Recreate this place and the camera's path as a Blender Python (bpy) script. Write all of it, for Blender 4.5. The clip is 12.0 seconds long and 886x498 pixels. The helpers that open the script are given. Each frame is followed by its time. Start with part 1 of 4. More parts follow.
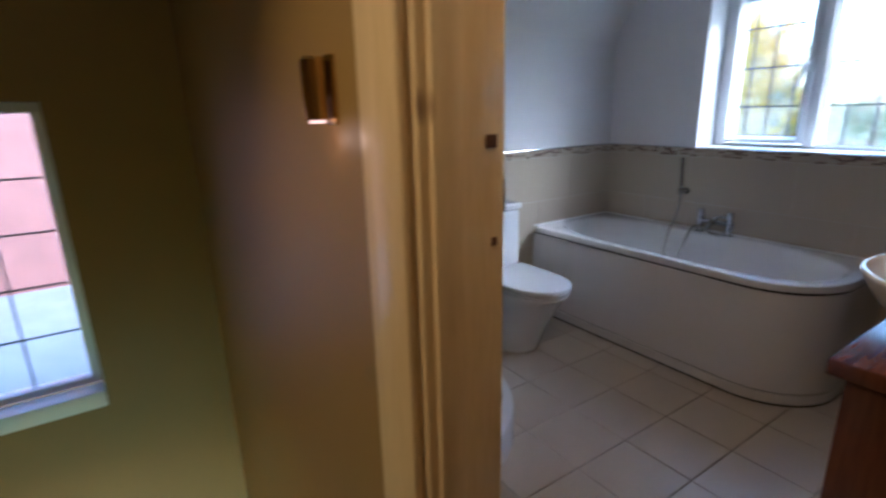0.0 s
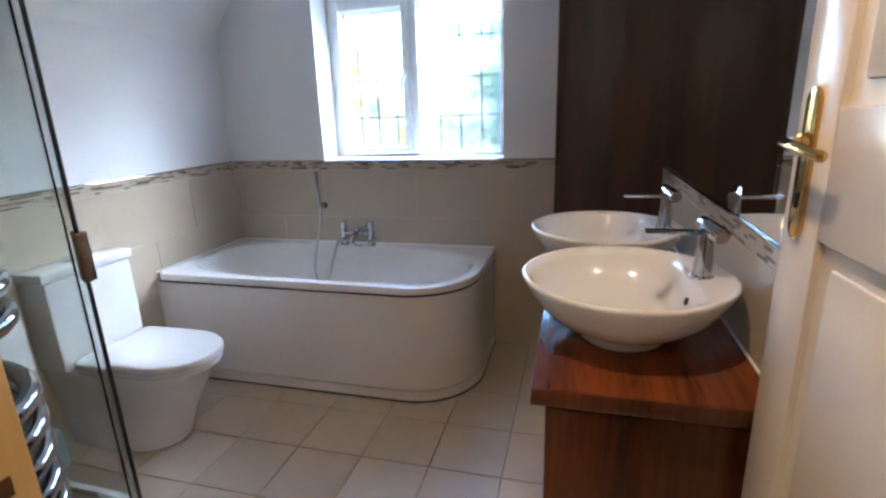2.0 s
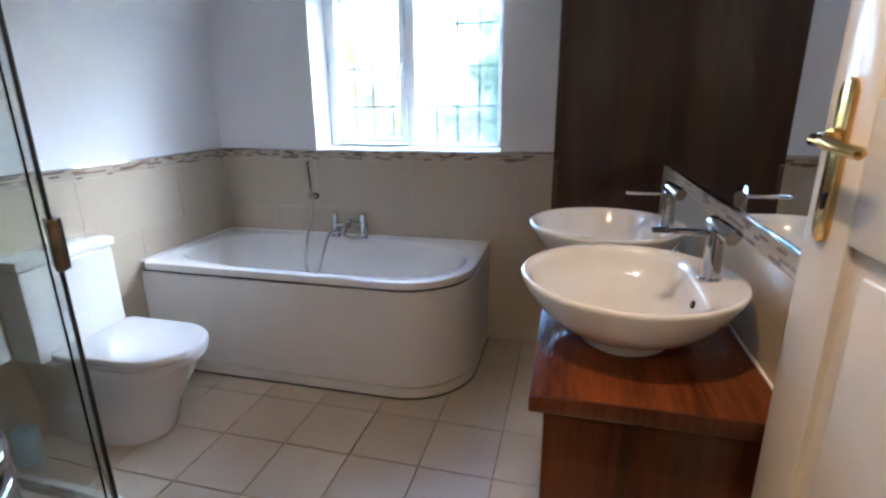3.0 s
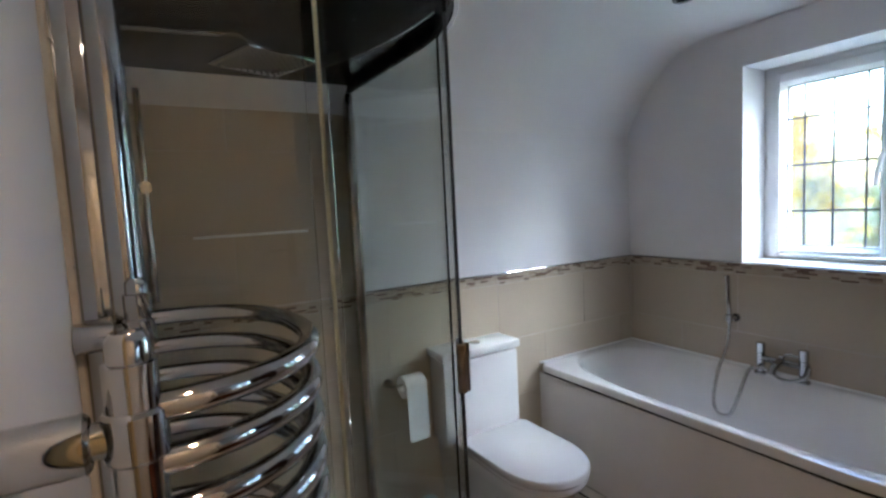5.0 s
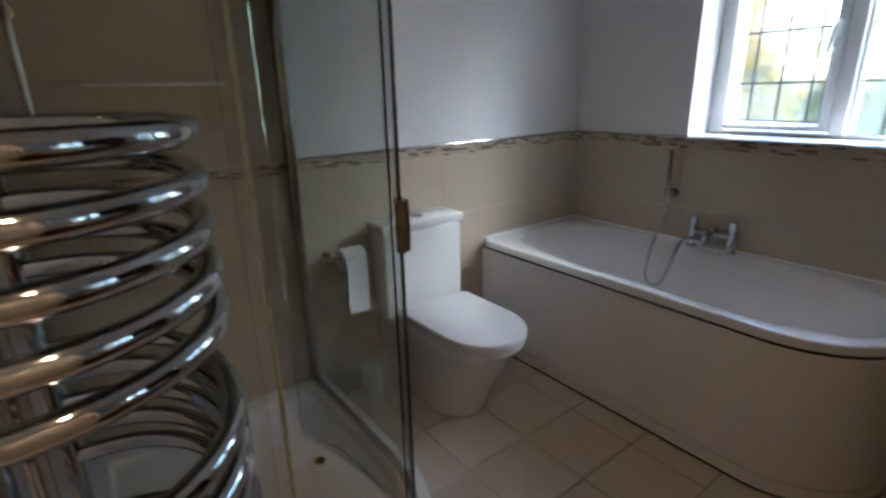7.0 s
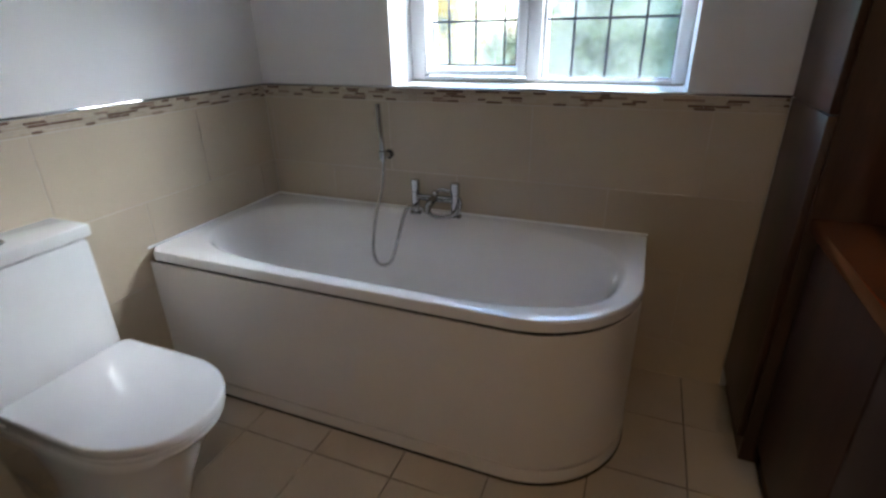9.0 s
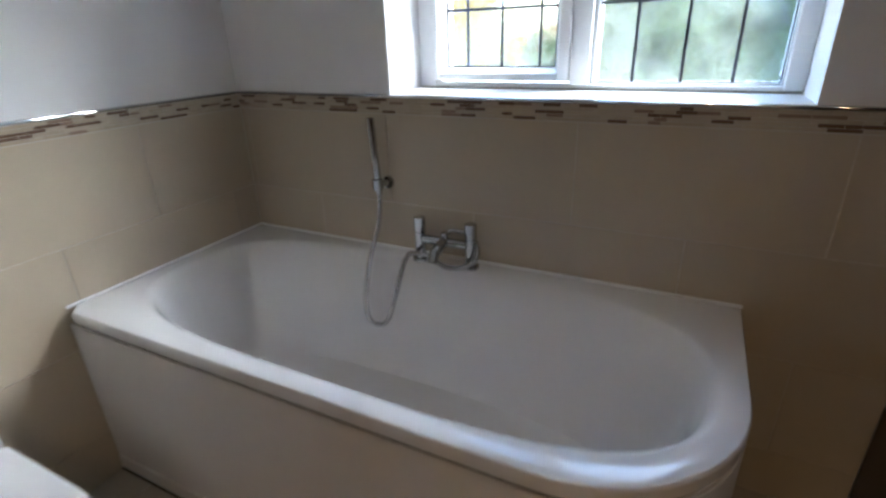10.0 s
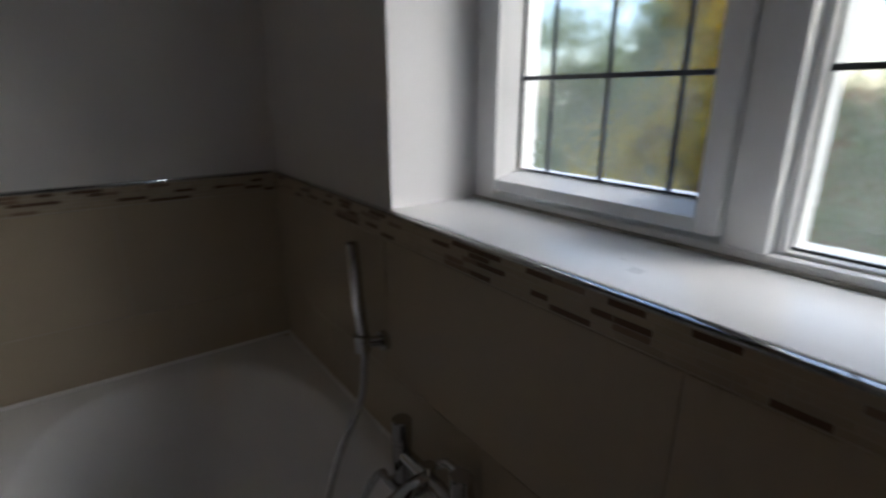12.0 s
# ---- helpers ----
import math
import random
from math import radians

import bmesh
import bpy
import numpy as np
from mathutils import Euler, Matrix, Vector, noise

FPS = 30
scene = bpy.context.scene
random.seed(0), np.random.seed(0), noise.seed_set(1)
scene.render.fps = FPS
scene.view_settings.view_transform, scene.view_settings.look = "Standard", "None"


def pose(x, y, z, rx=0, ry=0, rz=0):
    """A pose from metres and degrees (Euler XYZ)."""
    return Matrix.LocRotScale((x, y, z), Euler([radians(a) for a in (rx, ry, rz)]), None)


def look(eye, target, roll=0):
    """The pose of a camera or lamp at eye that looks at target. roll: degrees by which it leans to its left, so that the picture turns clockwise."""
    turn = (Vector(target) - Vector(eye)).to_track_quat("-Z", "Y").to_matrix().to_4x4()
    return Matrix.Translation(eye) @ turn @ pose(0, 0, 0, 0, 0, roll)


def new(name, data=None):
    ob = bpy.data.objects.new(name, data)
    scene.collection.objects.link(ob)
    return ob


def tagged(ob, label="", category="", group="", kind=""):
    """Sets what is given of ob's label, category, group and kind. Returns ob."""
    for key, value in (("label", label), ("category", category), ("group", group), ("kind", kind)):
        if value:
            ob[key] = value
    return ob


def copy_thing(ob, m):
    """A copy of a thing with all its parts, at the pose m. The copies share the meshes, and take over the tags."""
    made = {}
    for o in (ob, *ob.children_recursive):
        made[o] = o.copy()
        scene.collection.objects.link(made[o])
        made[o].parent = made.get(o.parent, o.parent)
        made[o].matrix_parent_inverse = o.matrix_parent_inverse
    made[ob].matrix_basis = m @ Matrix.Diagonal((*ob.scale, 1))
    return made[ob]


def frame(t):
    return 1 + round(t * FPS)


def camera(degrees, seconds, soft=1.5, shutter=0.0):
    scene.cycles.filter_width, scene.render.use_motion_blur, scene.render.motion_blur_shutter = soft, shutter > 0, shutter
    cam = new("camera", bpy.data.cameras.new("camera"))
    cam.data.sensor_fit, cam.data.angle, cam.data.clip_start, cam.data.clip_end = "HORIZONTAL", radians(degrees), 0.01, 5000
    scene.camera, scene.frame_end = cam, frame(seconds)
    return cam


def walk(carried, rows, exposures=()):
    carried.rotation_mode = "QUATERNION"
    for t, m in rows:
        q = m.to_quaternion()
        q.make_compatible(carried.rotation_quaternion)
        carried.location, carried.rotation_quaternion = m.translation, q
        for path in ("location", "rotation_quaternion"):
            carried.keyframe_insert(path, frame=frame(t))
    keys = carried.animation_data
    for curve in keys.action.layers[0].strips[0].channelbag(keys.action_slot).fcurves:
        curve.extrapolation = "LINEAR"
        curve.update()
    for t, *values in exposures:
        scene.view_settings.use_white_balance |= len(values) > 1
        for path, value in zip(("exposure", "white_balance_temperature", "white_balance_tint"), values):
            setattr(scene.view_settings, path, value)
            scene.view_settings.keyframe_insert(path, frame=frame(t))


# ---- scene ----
cam = camera(83.7, 12.0, 2.5, 0.4)
EXPOSURES = [(0, 3.75, 4850, 8), (0.5, 4.05, 4850, 8), (1.5, 4.5, 5000, 7), (2.5, 4.85, 5050, 6), (3.5, 4.65, 4850, 5), (5.5, 3.87, 5350, 6), (7.0, 3.65, 5400, 6), (7.7, 3.8, 5500, 6), (9.5, 3.95, 5600, 5), (10.5, 3.95, 5850, 6), (11, 3.25, 6150, 8), (12, 1.7, 6250, 9)]
PATH = [
    (0, (2.408, -0.082, 1.359), (0.8, 0.98, 0.824), -1.4),
    (0.5, (2.317, 0.071, 1.346), (0.955, 1.445, 0.838), -2.0),
    (1, (2.285, 0.141, 1.348), (1.178, 1.714, 0.801), -2.2),
    (1.5, (2.191, 0.211, 1.356), (1.493, 2.002, 0.803), -3.4),
    (2, (2.143, 0.235, 1.367), (1.633, 2.094, 0.832), -2.0),
    (2.5, (2.121, 0.243, 1.37), (1.648, 2.118, 0.858), -0.9),
    (3, (2.121, 0.29, 1.356), (1.642, 2.149, 0.794), -0.6),
    (3.5, (2.048, 0.439, 1.34), (0.987, 2.052, 0.818), -2.3),
    (3.7, (2.045, 0.483, 1.346), (0.738, 1.907, 0.833), -3.2),
    (5.5, (1.953, 0.515, 1.473), (0.23, 1.523, 1.344), -2.3),
    (6, (1.96, 0.512, 1.475), (0.236, 1.519, 1.347), -2.2),
    (6.5, (1.932, 0.542, 1.396), (0.29, 1.607, 0.988), -1.2),
    (7, (1.893, 0.574, 1.339), (0.368, 1.717, 0.734), -1.4),
    (7.5, (1.884, 0.614, 1.318), (0.746, 2.09, 0.593), -0.6),
    (7.7, (1.888, 0.646, 1.307), (0.847, 2.185, 0.565), -0.1),
    (9.5, (1.541, 1.375, 1.293), (0.877, 3.083, 0.49), -1.5),
    (10, (1.515, 1.642, 1.268), (0.681, 3.279, 0.479), -1.8),
    (10.5, (1.524, 1.916, 1.308), (0.833, 3.673, 0.647), -0.1),
    (11, (1.451, 2.2, 1.337), (0.891, 4.04, 0.789), 0.6),
    (11.5, (1.41, 2.362, 1.303), (0.572, 4.093, 0.754), 0.6),
    (12, (1.446, 2.538, 1.312), (-0.091, 3.671, 0.72), 0.1),
]
walk(cam, [(t, look(eye, target, roll)) for t, eye, target, roll in PATH], EXPOSURES)

# ---- world and daylight ----
world = bpy.data.worlds.new("sky")
scene.world = world
world.use_nodes = True
wn = world.node_tree
sky = wn.nodes.new("ShaderNodeTexSky")
sky.sky_type = "NISHITA"
sky.sun_disc = False
sky.sun_elevation, sky.sun_rotation = radians(34), radians(45)
sky.air_density, sky.dust_density, sky.ozone_density = 1.0, 2.0, 2.0
wn.links.new(sky.outputs[0], wn.nodes["Background"].inputs[0])
wn.nodes["Background"].inputs[1].default_value = 0.14
sun = new("sun", bpy.data.lights.new("sun", "SUN"))
sun.data.energy, sun.data.angle, sun.data.color = 0.32, radians(40), (1.0, 0.98, 0.96)
sun.matrix_world = look((5.0, 5.0, 4.77), (0.0, 0.0, 0.0))


# ---- materials ----
def mat(name, color, rough=0.5, metal=0.0, var=0.06, scale=6.0, bump=0.0, bscale=60.0, coat=0.0, spec=0.5, stretch=(1, 1, 1), color2=None, island=False):
    """A principled surface whose colour drifts between two tones on two scales, with fine relief."""
    m = bpy.data.materials.new(name)
    m.use_nodes = True
    n, l = m.node_tree.nodes, m.node_tree.links
    b = n["Principled BSDF"]
    co = n.new("ShaderNodeTexCoord")
    mp = n.new("ShaderNodeMapping")
    mp.inputs["Scale"].default_value = stretch
    l.new(co.outputs["Object"], mp.inputs[0])
    big = n.new("ShaderNodeTexNoise")
    big.inputs["Scale"].default_value, big.inputs["Detail"].default_value = scale, 4
    fine = n.new("ShaderNodeTexNoise")
    fine.inputs["Scale"].default_value, fine.inputs["Detail"].default_value = bscale, 3
    l.new(mp.outputs[0], big.inputs[0])
    l.new(mp.outputs[0], fine.inputs[0])
    add = n.new("ShaderNodeMath")
    add.operation = "MULTIPLY_ADD"
    add.inputs[1].default_value, add.inputs[2].default_value = 0.35, 0.0
    l.new(fine.outputs[0], add.inputs[0])
    mixf = n.new("ShaderNodeMath")
    mixf.operation = "MULTIPLY_ADD"
    mixf.inputs[1].default_value = 0.65
    l.new(big.outputs[0], mixf.inputs[0])
    l.new(add.outputs[0], mixf.inputs[2])
    ramp = n.new("ShaderNodeValToRGB")
    c2 = color2 if color2 else tuple(c * (1 - 2.4 * var) for c in color)
    ramp.color_ramp.elements[0].position, ramp.color_ramp.elements[1].position = 0.32, 0.68
    ramp.color_ramp.elements[0].color, ramp.color_ramp.elements[1].color = (*c2, 1), (*color, 1)
    l.new(mixf.outputs[0], ramp.inputs[0])
    out = ramp.outputs[0]
    if island:
        inf = n.new("ShaderNodeObjectInfo")
        hs = n.new("ShaderNodeHueSaturation")
        mr = n.new("ShaderNodeMapRange")
        mr.inputs[3].default_value, mr.inputs[4].default_value = 1 - 0.025, 1 + 0.02
        l.new(inf.outputs["Random"], mr.inputs[0])
        l.new(mr.outputs[0], hs.inputs["Value"])
        l.new(out, hs.inputs["Color"])
        out = hs.outputs[0]
    l.new(out, b.inputs["Base Color"])
    rr = n.new("ShaderNodeMapRange")
    rr.inputs[3].default_value, rr.inputs[4].default_value = max(0.01, rough * 0.94), min(1, rough * 1.07)
    l.new(big.outputs[0], rr.inputs[0])
    l.new(rr.outputs[0], b.inputs["Roughness"])
    b.inputs["Metallic"].default_value = metal
    b.inputs["Coat Weight"].default_value = coat
    b.inputs["Coat Roughness"].default_value = 0.06
    b.inputs["Specular IOR Level"].default_value = spec
    if bump:
        bp = n.new("ShaderNodeBump")
        bp.inputs["Strength"].default_value, bp.inputs["Distance"].default_value = bump, 0.004
        l.new(fine.outputs[0], bp.inputs["Height"])
        l.new(bp.outputs[0], b.inputs["Normal"])
    return m


def wood(name, dark, light, rough=0.35, coat=0.0, along="z", rings=9.0, knots=False, relief=0.12):
    """Wood with long grain along one axis, in bands and fine pores."""
    m = bpy.data.materials.new(name)
    m.use_nodes = True
    n, l = m.node_tree.nodes, m.node_tree.links
    b = n["Principled BSDF"]
    co = n.new("ShaderNodeTexCoord")
    mp = n.new("ShaderNodeMapping")
    s = {"x": (0.09, 1, 1), "y": (1, 0.09, 1), "z": (1, 1, 0.09)}[along]
    mp.inputs["Scale"].default_value = s
    l.new(co.outputs["Object"], mp.inputs[0])
    wv = n.new("ShaderNodeTexNoise")
    wv.inputs["Scale"].default_value, wv.inputs["Detail"].default_value, wv.inputs["Distortion"].default_value = rings, 5, 0.6
    fn = n.new("ShaderNodeTexNoise")
    fn.inputs["Scale"].default_value, fn.inputs["Detail"].default_value = rings * 14, 3
    l.new(mp.outputs[0], wv.inputs[0])
    l.new(mp.outputs[0], fn.inputs[0])
    mx = n.new("ShaderNodeMath")
    mx.operation = "MULTIPLY_ADD"
    mx.inputs[1].default_value = 0.3
    l.new(fn.outputs[0], mx.inputs[0])
    sc = n.new("ShaderNodeMath")
    sc.operation = "MULTIPLY"
    sc.inputs[1].default_value = 0.7
    l.new(wv.outputs[0], sc.inputs[0])
    l.new(sc.outputs[0], mx.inputs[2])
    ramp = n.new("ShaderNodeValToRGB")
    e = ramp.color_ramp.elements
    e[0].position, e[1].position = 0.36, 0.64
    e[0].color, e[1].color = (*dark, 1), (*light, 1)
    l.new(mx.outputs[0], ramp.inputs[0])
    out = ramp.outputs[0]
    if knots:
        vo = n.new("ShaderNodeTexVoronoi")
        vo.inputs["Scale"].default_value = 4.5
        mp2 = n.new("ShaderNodeMapping")
        mp2.inputs["Scale"].default_value = (1, 1, 0.55) if along == "z" else (1, 1, 1)
        l.new(co.outputs["Object"], mp2.inputs[0])
        l.new(mp2.outputs[0], vo.inputs[0])
        kr = n.new("ShaderNodeValToRGB")
        kr.color_ramp.elements[0].position, kr.color_ramp.elements[1].position = 0.03, 0.085
        kr.color_ramp.elements[0].color, kr.color_ramp.elements[1].color = (0.16, 0.06, 0.02, 1), (1, 1, 1, 1)
        l.new(vo.outputs["Distance"], kr.inputs[0])
        mm = n.new("ShaderNodeMix")
        mm.data_type, mm.blend_type = "RGBA", "MULTIPLY"
        mm.inputs[0].default_value = 1.0
        l.new(out, mm.inputs[6])
        l.new(kr.outputs[0], mm.inputs[7])
        out = mm.outputs[2]
    l.new(out, b.inputs["Base Color"])
    b.inputs["Roughness"].default_value = rough
    b.inputs["Coat Weight"].default_value = coat
    b.inputs["Coat Roughness"].default_value = 0.08
    bp = n.new("ShaderNodeBump")
    bp.inputs["Strength"].default_value, bp.inputs["Distance"].default_value = relief, 0.002
    l.new(fn.outputs[0], bp.inputs["Height"])
    l.new(bp.outputs[0], b.inputs["Normal"])
    return m


def clear(name, tint, rough=0.0, ior=1.45, drops=False):
    m = bpy.data.materials.new(name)
    m.use_nodes = True
    n, l = m.node_tree.nodes, m.node_tree.links
    b = n["Principled BSDF"]
    b.inputs["Base Color"].default_value = (*tint, 1)
    b.inputs["Transmission Weight"].default_value = 1.0
    b.inputs["IOR"].default_value = ior
    b.inputs["Roughness"].default_value = rough
    if drops:
        co = n.new("ShaderNodeTexCoord")
        vo = n.new("ShaderNodeTexVoronoi")
        vo.feature = "SMOOTH_F1"
        vo.inputs["Scale"].default_value, vo.inputs["Smoothness"].default_value = 120, 0.3
        patch = n.new("ShaderNodeTexNoise")
        patch.inputs["Scale"].default_value, patch.inputs["Detail"].default_value = 5, 3
        l.new(co.outputs["Object"], vo.inputs[0])
        l.new(co.outputs["Object"], patch.inputs[0])
        mr = n.new("ShaderNodeMapRange")
        mr.inputs[1].default_value, mr.inputs[2].default_value, mr.inputs[3].default_value, mr.inputs[4].default_value = 0.50, 0.66, 0.04, 0.9
        l.new(patch.outputs[0], mr.inputs[0])
        bp = n.new("ShaderNodeBump")
        bp.inputs["Distance"].default_value = 0.002
        l.new(mr.outputs[0], bp.inputs["Strength"])
        l.new(vo.outputs[0], bp.inputs["Height"])
        l.new(bp.outputs[0], b.inputs["Normal"])
        haze = n.new("ShaderNodeBsdfTranslucent")
        haze.inputs[0].default_value = (0.84, 0.9, 0.84, 1)
        mix = n.new("ShaderNodeMixShader")
        fog = n.new("ShaderNodeMapRange")
        fog.inputs[1].default_value, fog.inputs[2].default_value, fog.inputs[3].default_value, fog.inputs[4].default_value = 0.38, 0.68, 0.02, 0.09
        l.new(patch.outputs[0], fog.inputs[0])
        l.new(fog.outputs[0], mix.inputs[0])
        l.new(b.outputs[0], mix.inputs[1])
        l.new(haze.outputs[0], mix.inputs[2])
        l.new(mix.outputs[0], n["Material Output"].inputs[0])
    return m


def leaf(name, color):
    """A thin leaf: half of its light is thrown back, half shines through."""
    m = bpy.data.materials.new(name)
    m.use_nodes = True
    n, l = m.node_tree.nodes, m.node_tree.links
    noise = n.new("ShaderNodeTexNoise")
    noise.inputs["Scale"].default_value, noise.inputs["Detail"].default_value = 2.5, 4
    co = n.new("ShaderNodeTexCoord")
    l.new(co.outputs["Object"], noise.inputs[0])
    ramp = n.new("ShaderNodeValToRGB")
    ramp.color_ramp.elements[0].position, ramp.color_ramp.elements[1].position = 0.3, 0.7
    ramp.color_ramp.elements[0].color, ramp.color_ramp.elements[1].color = (*[c * 0.6 for c in color], 1), (*color, 1)
    l.new(noise.outputs[0], ramp.inputs[0])
    face, through_leaf, mix = n.new("ShaderNodeBsdfDiffuse"), n.new("ShaderNodeBsdfTranslucent"), n.new("ShaderNodeMixShader")
    l.new(ramp.outputs[0], face.inputs[0])
    l.new(ramp.outputs[0], through_leaf.inputs[0])
    l.new(face.outputs[0], mix.inputs[1])
    l.new(through_leaf.outputs[0], mix.inputs[2])
    l.new(mix.outputs[0], n["Material Output"].inputs[0])
    return m


def glow(name, color, strength):
    m = bpy.data.materials.new(name)
    m.use_nodes = True
    b = m.node_tree.nodes["Principled BSDF"]
    b.inputs["Base Color"].default_value = (*color, 1)
    b.inputs["Emission Color"].default_value = (*color, 1)
    b.inputs["Emission Strength"].default_value = strength
    return m


PAINT = mat("white_wall_paint", (0.83, 0.83, 0.845), 0.75, var=0.02, scale=3, bump=0.12, bscale=220)
CEIL = mat("white_ceiling_paint", (0.86, 0.86, 0.86), 0.8, var=0.02, scale=3, bump=0.1, bscale=200)
# magnolia deepened to ochre: dim, yellow bounced light is put into the colour
HALL = mat("magnolia_paint_dim_lit", (0.27, 0.165, 0.035), 0.5, var=0.04, scale=3, bump=0.15, bscale=180)
TILE = mat("beige_wall_tile", (0.50, 0.432, 0.33), 0.28, var=0.02, scale=5, bump=0.06, bscale=60, island=True)
FTILE = mat("cream_floor_tile", (0.49, 0.43, 0.35), 0.36, var=0.035, scale=7, bump=0.08, bscale=70, island=True)
GROUT = mat("grey_tile_grout", (0.60, 0.55, 0.47), 0.9, var=0.1, scale=30, bump=0.3, bscale=300)
FGROUT = mat("dirty_floor_grout", (0.24, 0.20, 0.165), 0.9, var=0.15, scale=25, bump=0.3, bscale=300)
MOS = [mat("mosaic_" + k, c, 0.3, var=0.06, scale=40) for k, c in (("cream", (0.48, 0.41, 0.31)), ("sand", (0.44, 0.37, 0.275)), ("brown", (0.13, 0.072, 0.04)), ("taupe", (0.27, 0.19, 0.135)))]
CERAMIC = mat("white_glazed_ceramic", (0.75, 0.75, 0.75), 0.10, var=0.012, scale=3, coat=0.6)
ACRYLIC = mat("white_bath_acrylic", (0.78, 0.78, 0.79), 0.16, var=0.015, scale=3, coat=0.4)
PANEL = mat("white_bath_panel", (0.74, 0.72, 0.70), 0.3, var=0.02, scale=4)
SEAT = mat("white_seat_plastic", (0.68, 0.68, 0.69), 0.16, var=0.01, scale=4, coat=0.3)
CHROME = mat("polished_chrome", (0.50, 0.50, 0.505), 0.05, 1.0, var=0.03, scale=12)
STEELHOSE = mat("chrome_hose", (0.62, 0.62, 0.63), 0.22, 1.0, var=0.1, scale=60, bump=0.4, bscale=420)
BRASS = mat("polished_brass", (0.66, 0.45, 0.16), 0.14, 1.0, var=0.08, scale=20)
BRONZE = mat("tarnished_hinge_metal", (0.30, 0.265, 0.22), 0.3, 1.0, var=0.12, scale=30)
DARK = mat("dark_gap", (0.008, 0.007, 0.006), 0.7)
BLACK = mat("gloss_black_canopy", (0.004, 0.004, 0.005), 0.2, var=0.1, scale=6, spec=0.12)
UPVC = mat("white_upvc", (0.86, 0.87, 0.88), 0.28, var=0.015, scale=5)
LEAD = mat("lead_strip", (0.13, 0.14, 0.15), 0.5, 0.6, var=0.15, scale=30)
SEALG = mat("greyed_sealant", (0.42, 0.40, 0.36), 0.6, var=0.2, scale=40)
KEEP = mat("dark_cut_wood", (0.13, 0.06, 0.03), 0.8, var=0.2, scale=60)
GASKET = mat("black_rubber_gasket", (0.02, 0.02, 0.022), 0.6)
PINE = wood("natural_pine", (0.56, 0.40, 0.17), (0.70, 0.53, 0.25), 0.38, 0.2, "z", 10, True)
DOORP = mat("cream_gloss_door_paint", (0.72, 0.66, 0.57), 0.22, var=0.02, scale=4, coat=0.3, bump=0.05, bscale=120)
# walnut taken nearly black: the shade on the cabinet fronts is in this colour
WALNUT = wood("shade_darkened_walnut", (0.026, 0.011, 0.007), (0.062, 0.025, 0.014), 0.40, 0.0, "z", 11)
WORKTOP = wood("red_walnut_worktop", (0.034, 0.009, 0.003), (0.15, 0.038, 0.010), 0.18, 0.0, "y", 8, relief=0.015)
VANITY = wood("red_walnut_carcass", (0.030, 0.010, 0.005), (0.085, 0.026, 0.010), 0.24, 0.08, "z", 7, relief=0.03)
TRAYM = mat("white_shower_tray", (0.72, 0.72, 0.71), 0.25, var=0.02, scale=5)
PAPER = mat("white_toilet_paper", (0.82, 0.81, 0.79), 0.95, var=0.03, scale=40, bump=0.3, bscale=160)
BLUEP = mat("pale_blue_plastic", (0.42, 0.66, 0.74), 0.35, var=0.05, scale=20)
GLASS = clear("shower_glass", (0.93, 0.97, 0.95), 0.0)
EDGEG = clear("yellowed_door_seal", (0.80, 0.66, 0.36), 0.35)
PANE = clear("wet_window_glass", (0.97, 0.99, 0.98), 0.10, 1.3, True)
HPANE = clear("landing_window_glass", (0.97, 0.98, 0.98), 0.02, 1.3)
BULB = glow("warm_bulb", (1.0, 0.56, 0.40), 0.12)
SPOTB = glow("warm_spot_lamp", (1.0, 0.70, 0.42), 25.0)
CARPET = mat("landing_carpet", (0.30, 0.24, 0.17), 0.95, var=0.12, scale=30, bump=0.5, bscale=400)
LEAF = [leaf("leaves_" + k, c) for k, c in (("green", (0.14, 0.20, 0.055)), ("pale", (0.23, 0.29, 0.10)), ("yellow", (0.74, 0.50, 0.03)), ("rust", (0.30, 0.13, 0.05)))]
BARK = mat("bark", (0.11, 0.085, 0.06), 0.9, var=0.2, scale=10, bump=0.5, bscale=40)
GRASS = mat("lawn", (0.10, 0.17, 0.05), 0.9, var=0.25, scale=0.6, bump=0.5, bscale=50)
BRICKM = mat("pink_render_brick", (0.27, 0.12, 0.098), 0.85, var=0.1, scale=3, bump=0.4, bscale=50)
ROOFM = mat("grey_felt_roof", (0.23, 0.24, 0.25), 0.9, var=0.1, scale=4)
MIRRORM = mat("mirror_silver", (0.86, 0.88, 0.88), 0.012, 1.0, var=0.0)


# ---- mesh helpers ----
def box(bm, x0, x1, y0, y1, z0, z1, bevel=0.0, m=None):
    made = bmesh.ops.create_cube(bm, size=1.0)
    vs = made["verts"]
    for v in vs:
        v.co = Vector(((x0 + x1) / 2 + v.co.x * (x1 - x0), (y0 + y1) / 2 + v.co.y * (y1 - y0), (z0 + z1) / 2 + v.co.z * (z1 - z0)))
    if bevel:
        es = list({e for v in vs for e in v.link_edges})
        r = bmesh.ops.bevel(bm, geom=es, offset=bevel, segments=2, affect="EDGES", profile=0.5)
        vs = list({v for f in r["faces"] for v in f.verts} | {v for v in vs if v.is_valid})
    if m is not None:
        for v in vs:
            v.co = m @ v.co
    return bm


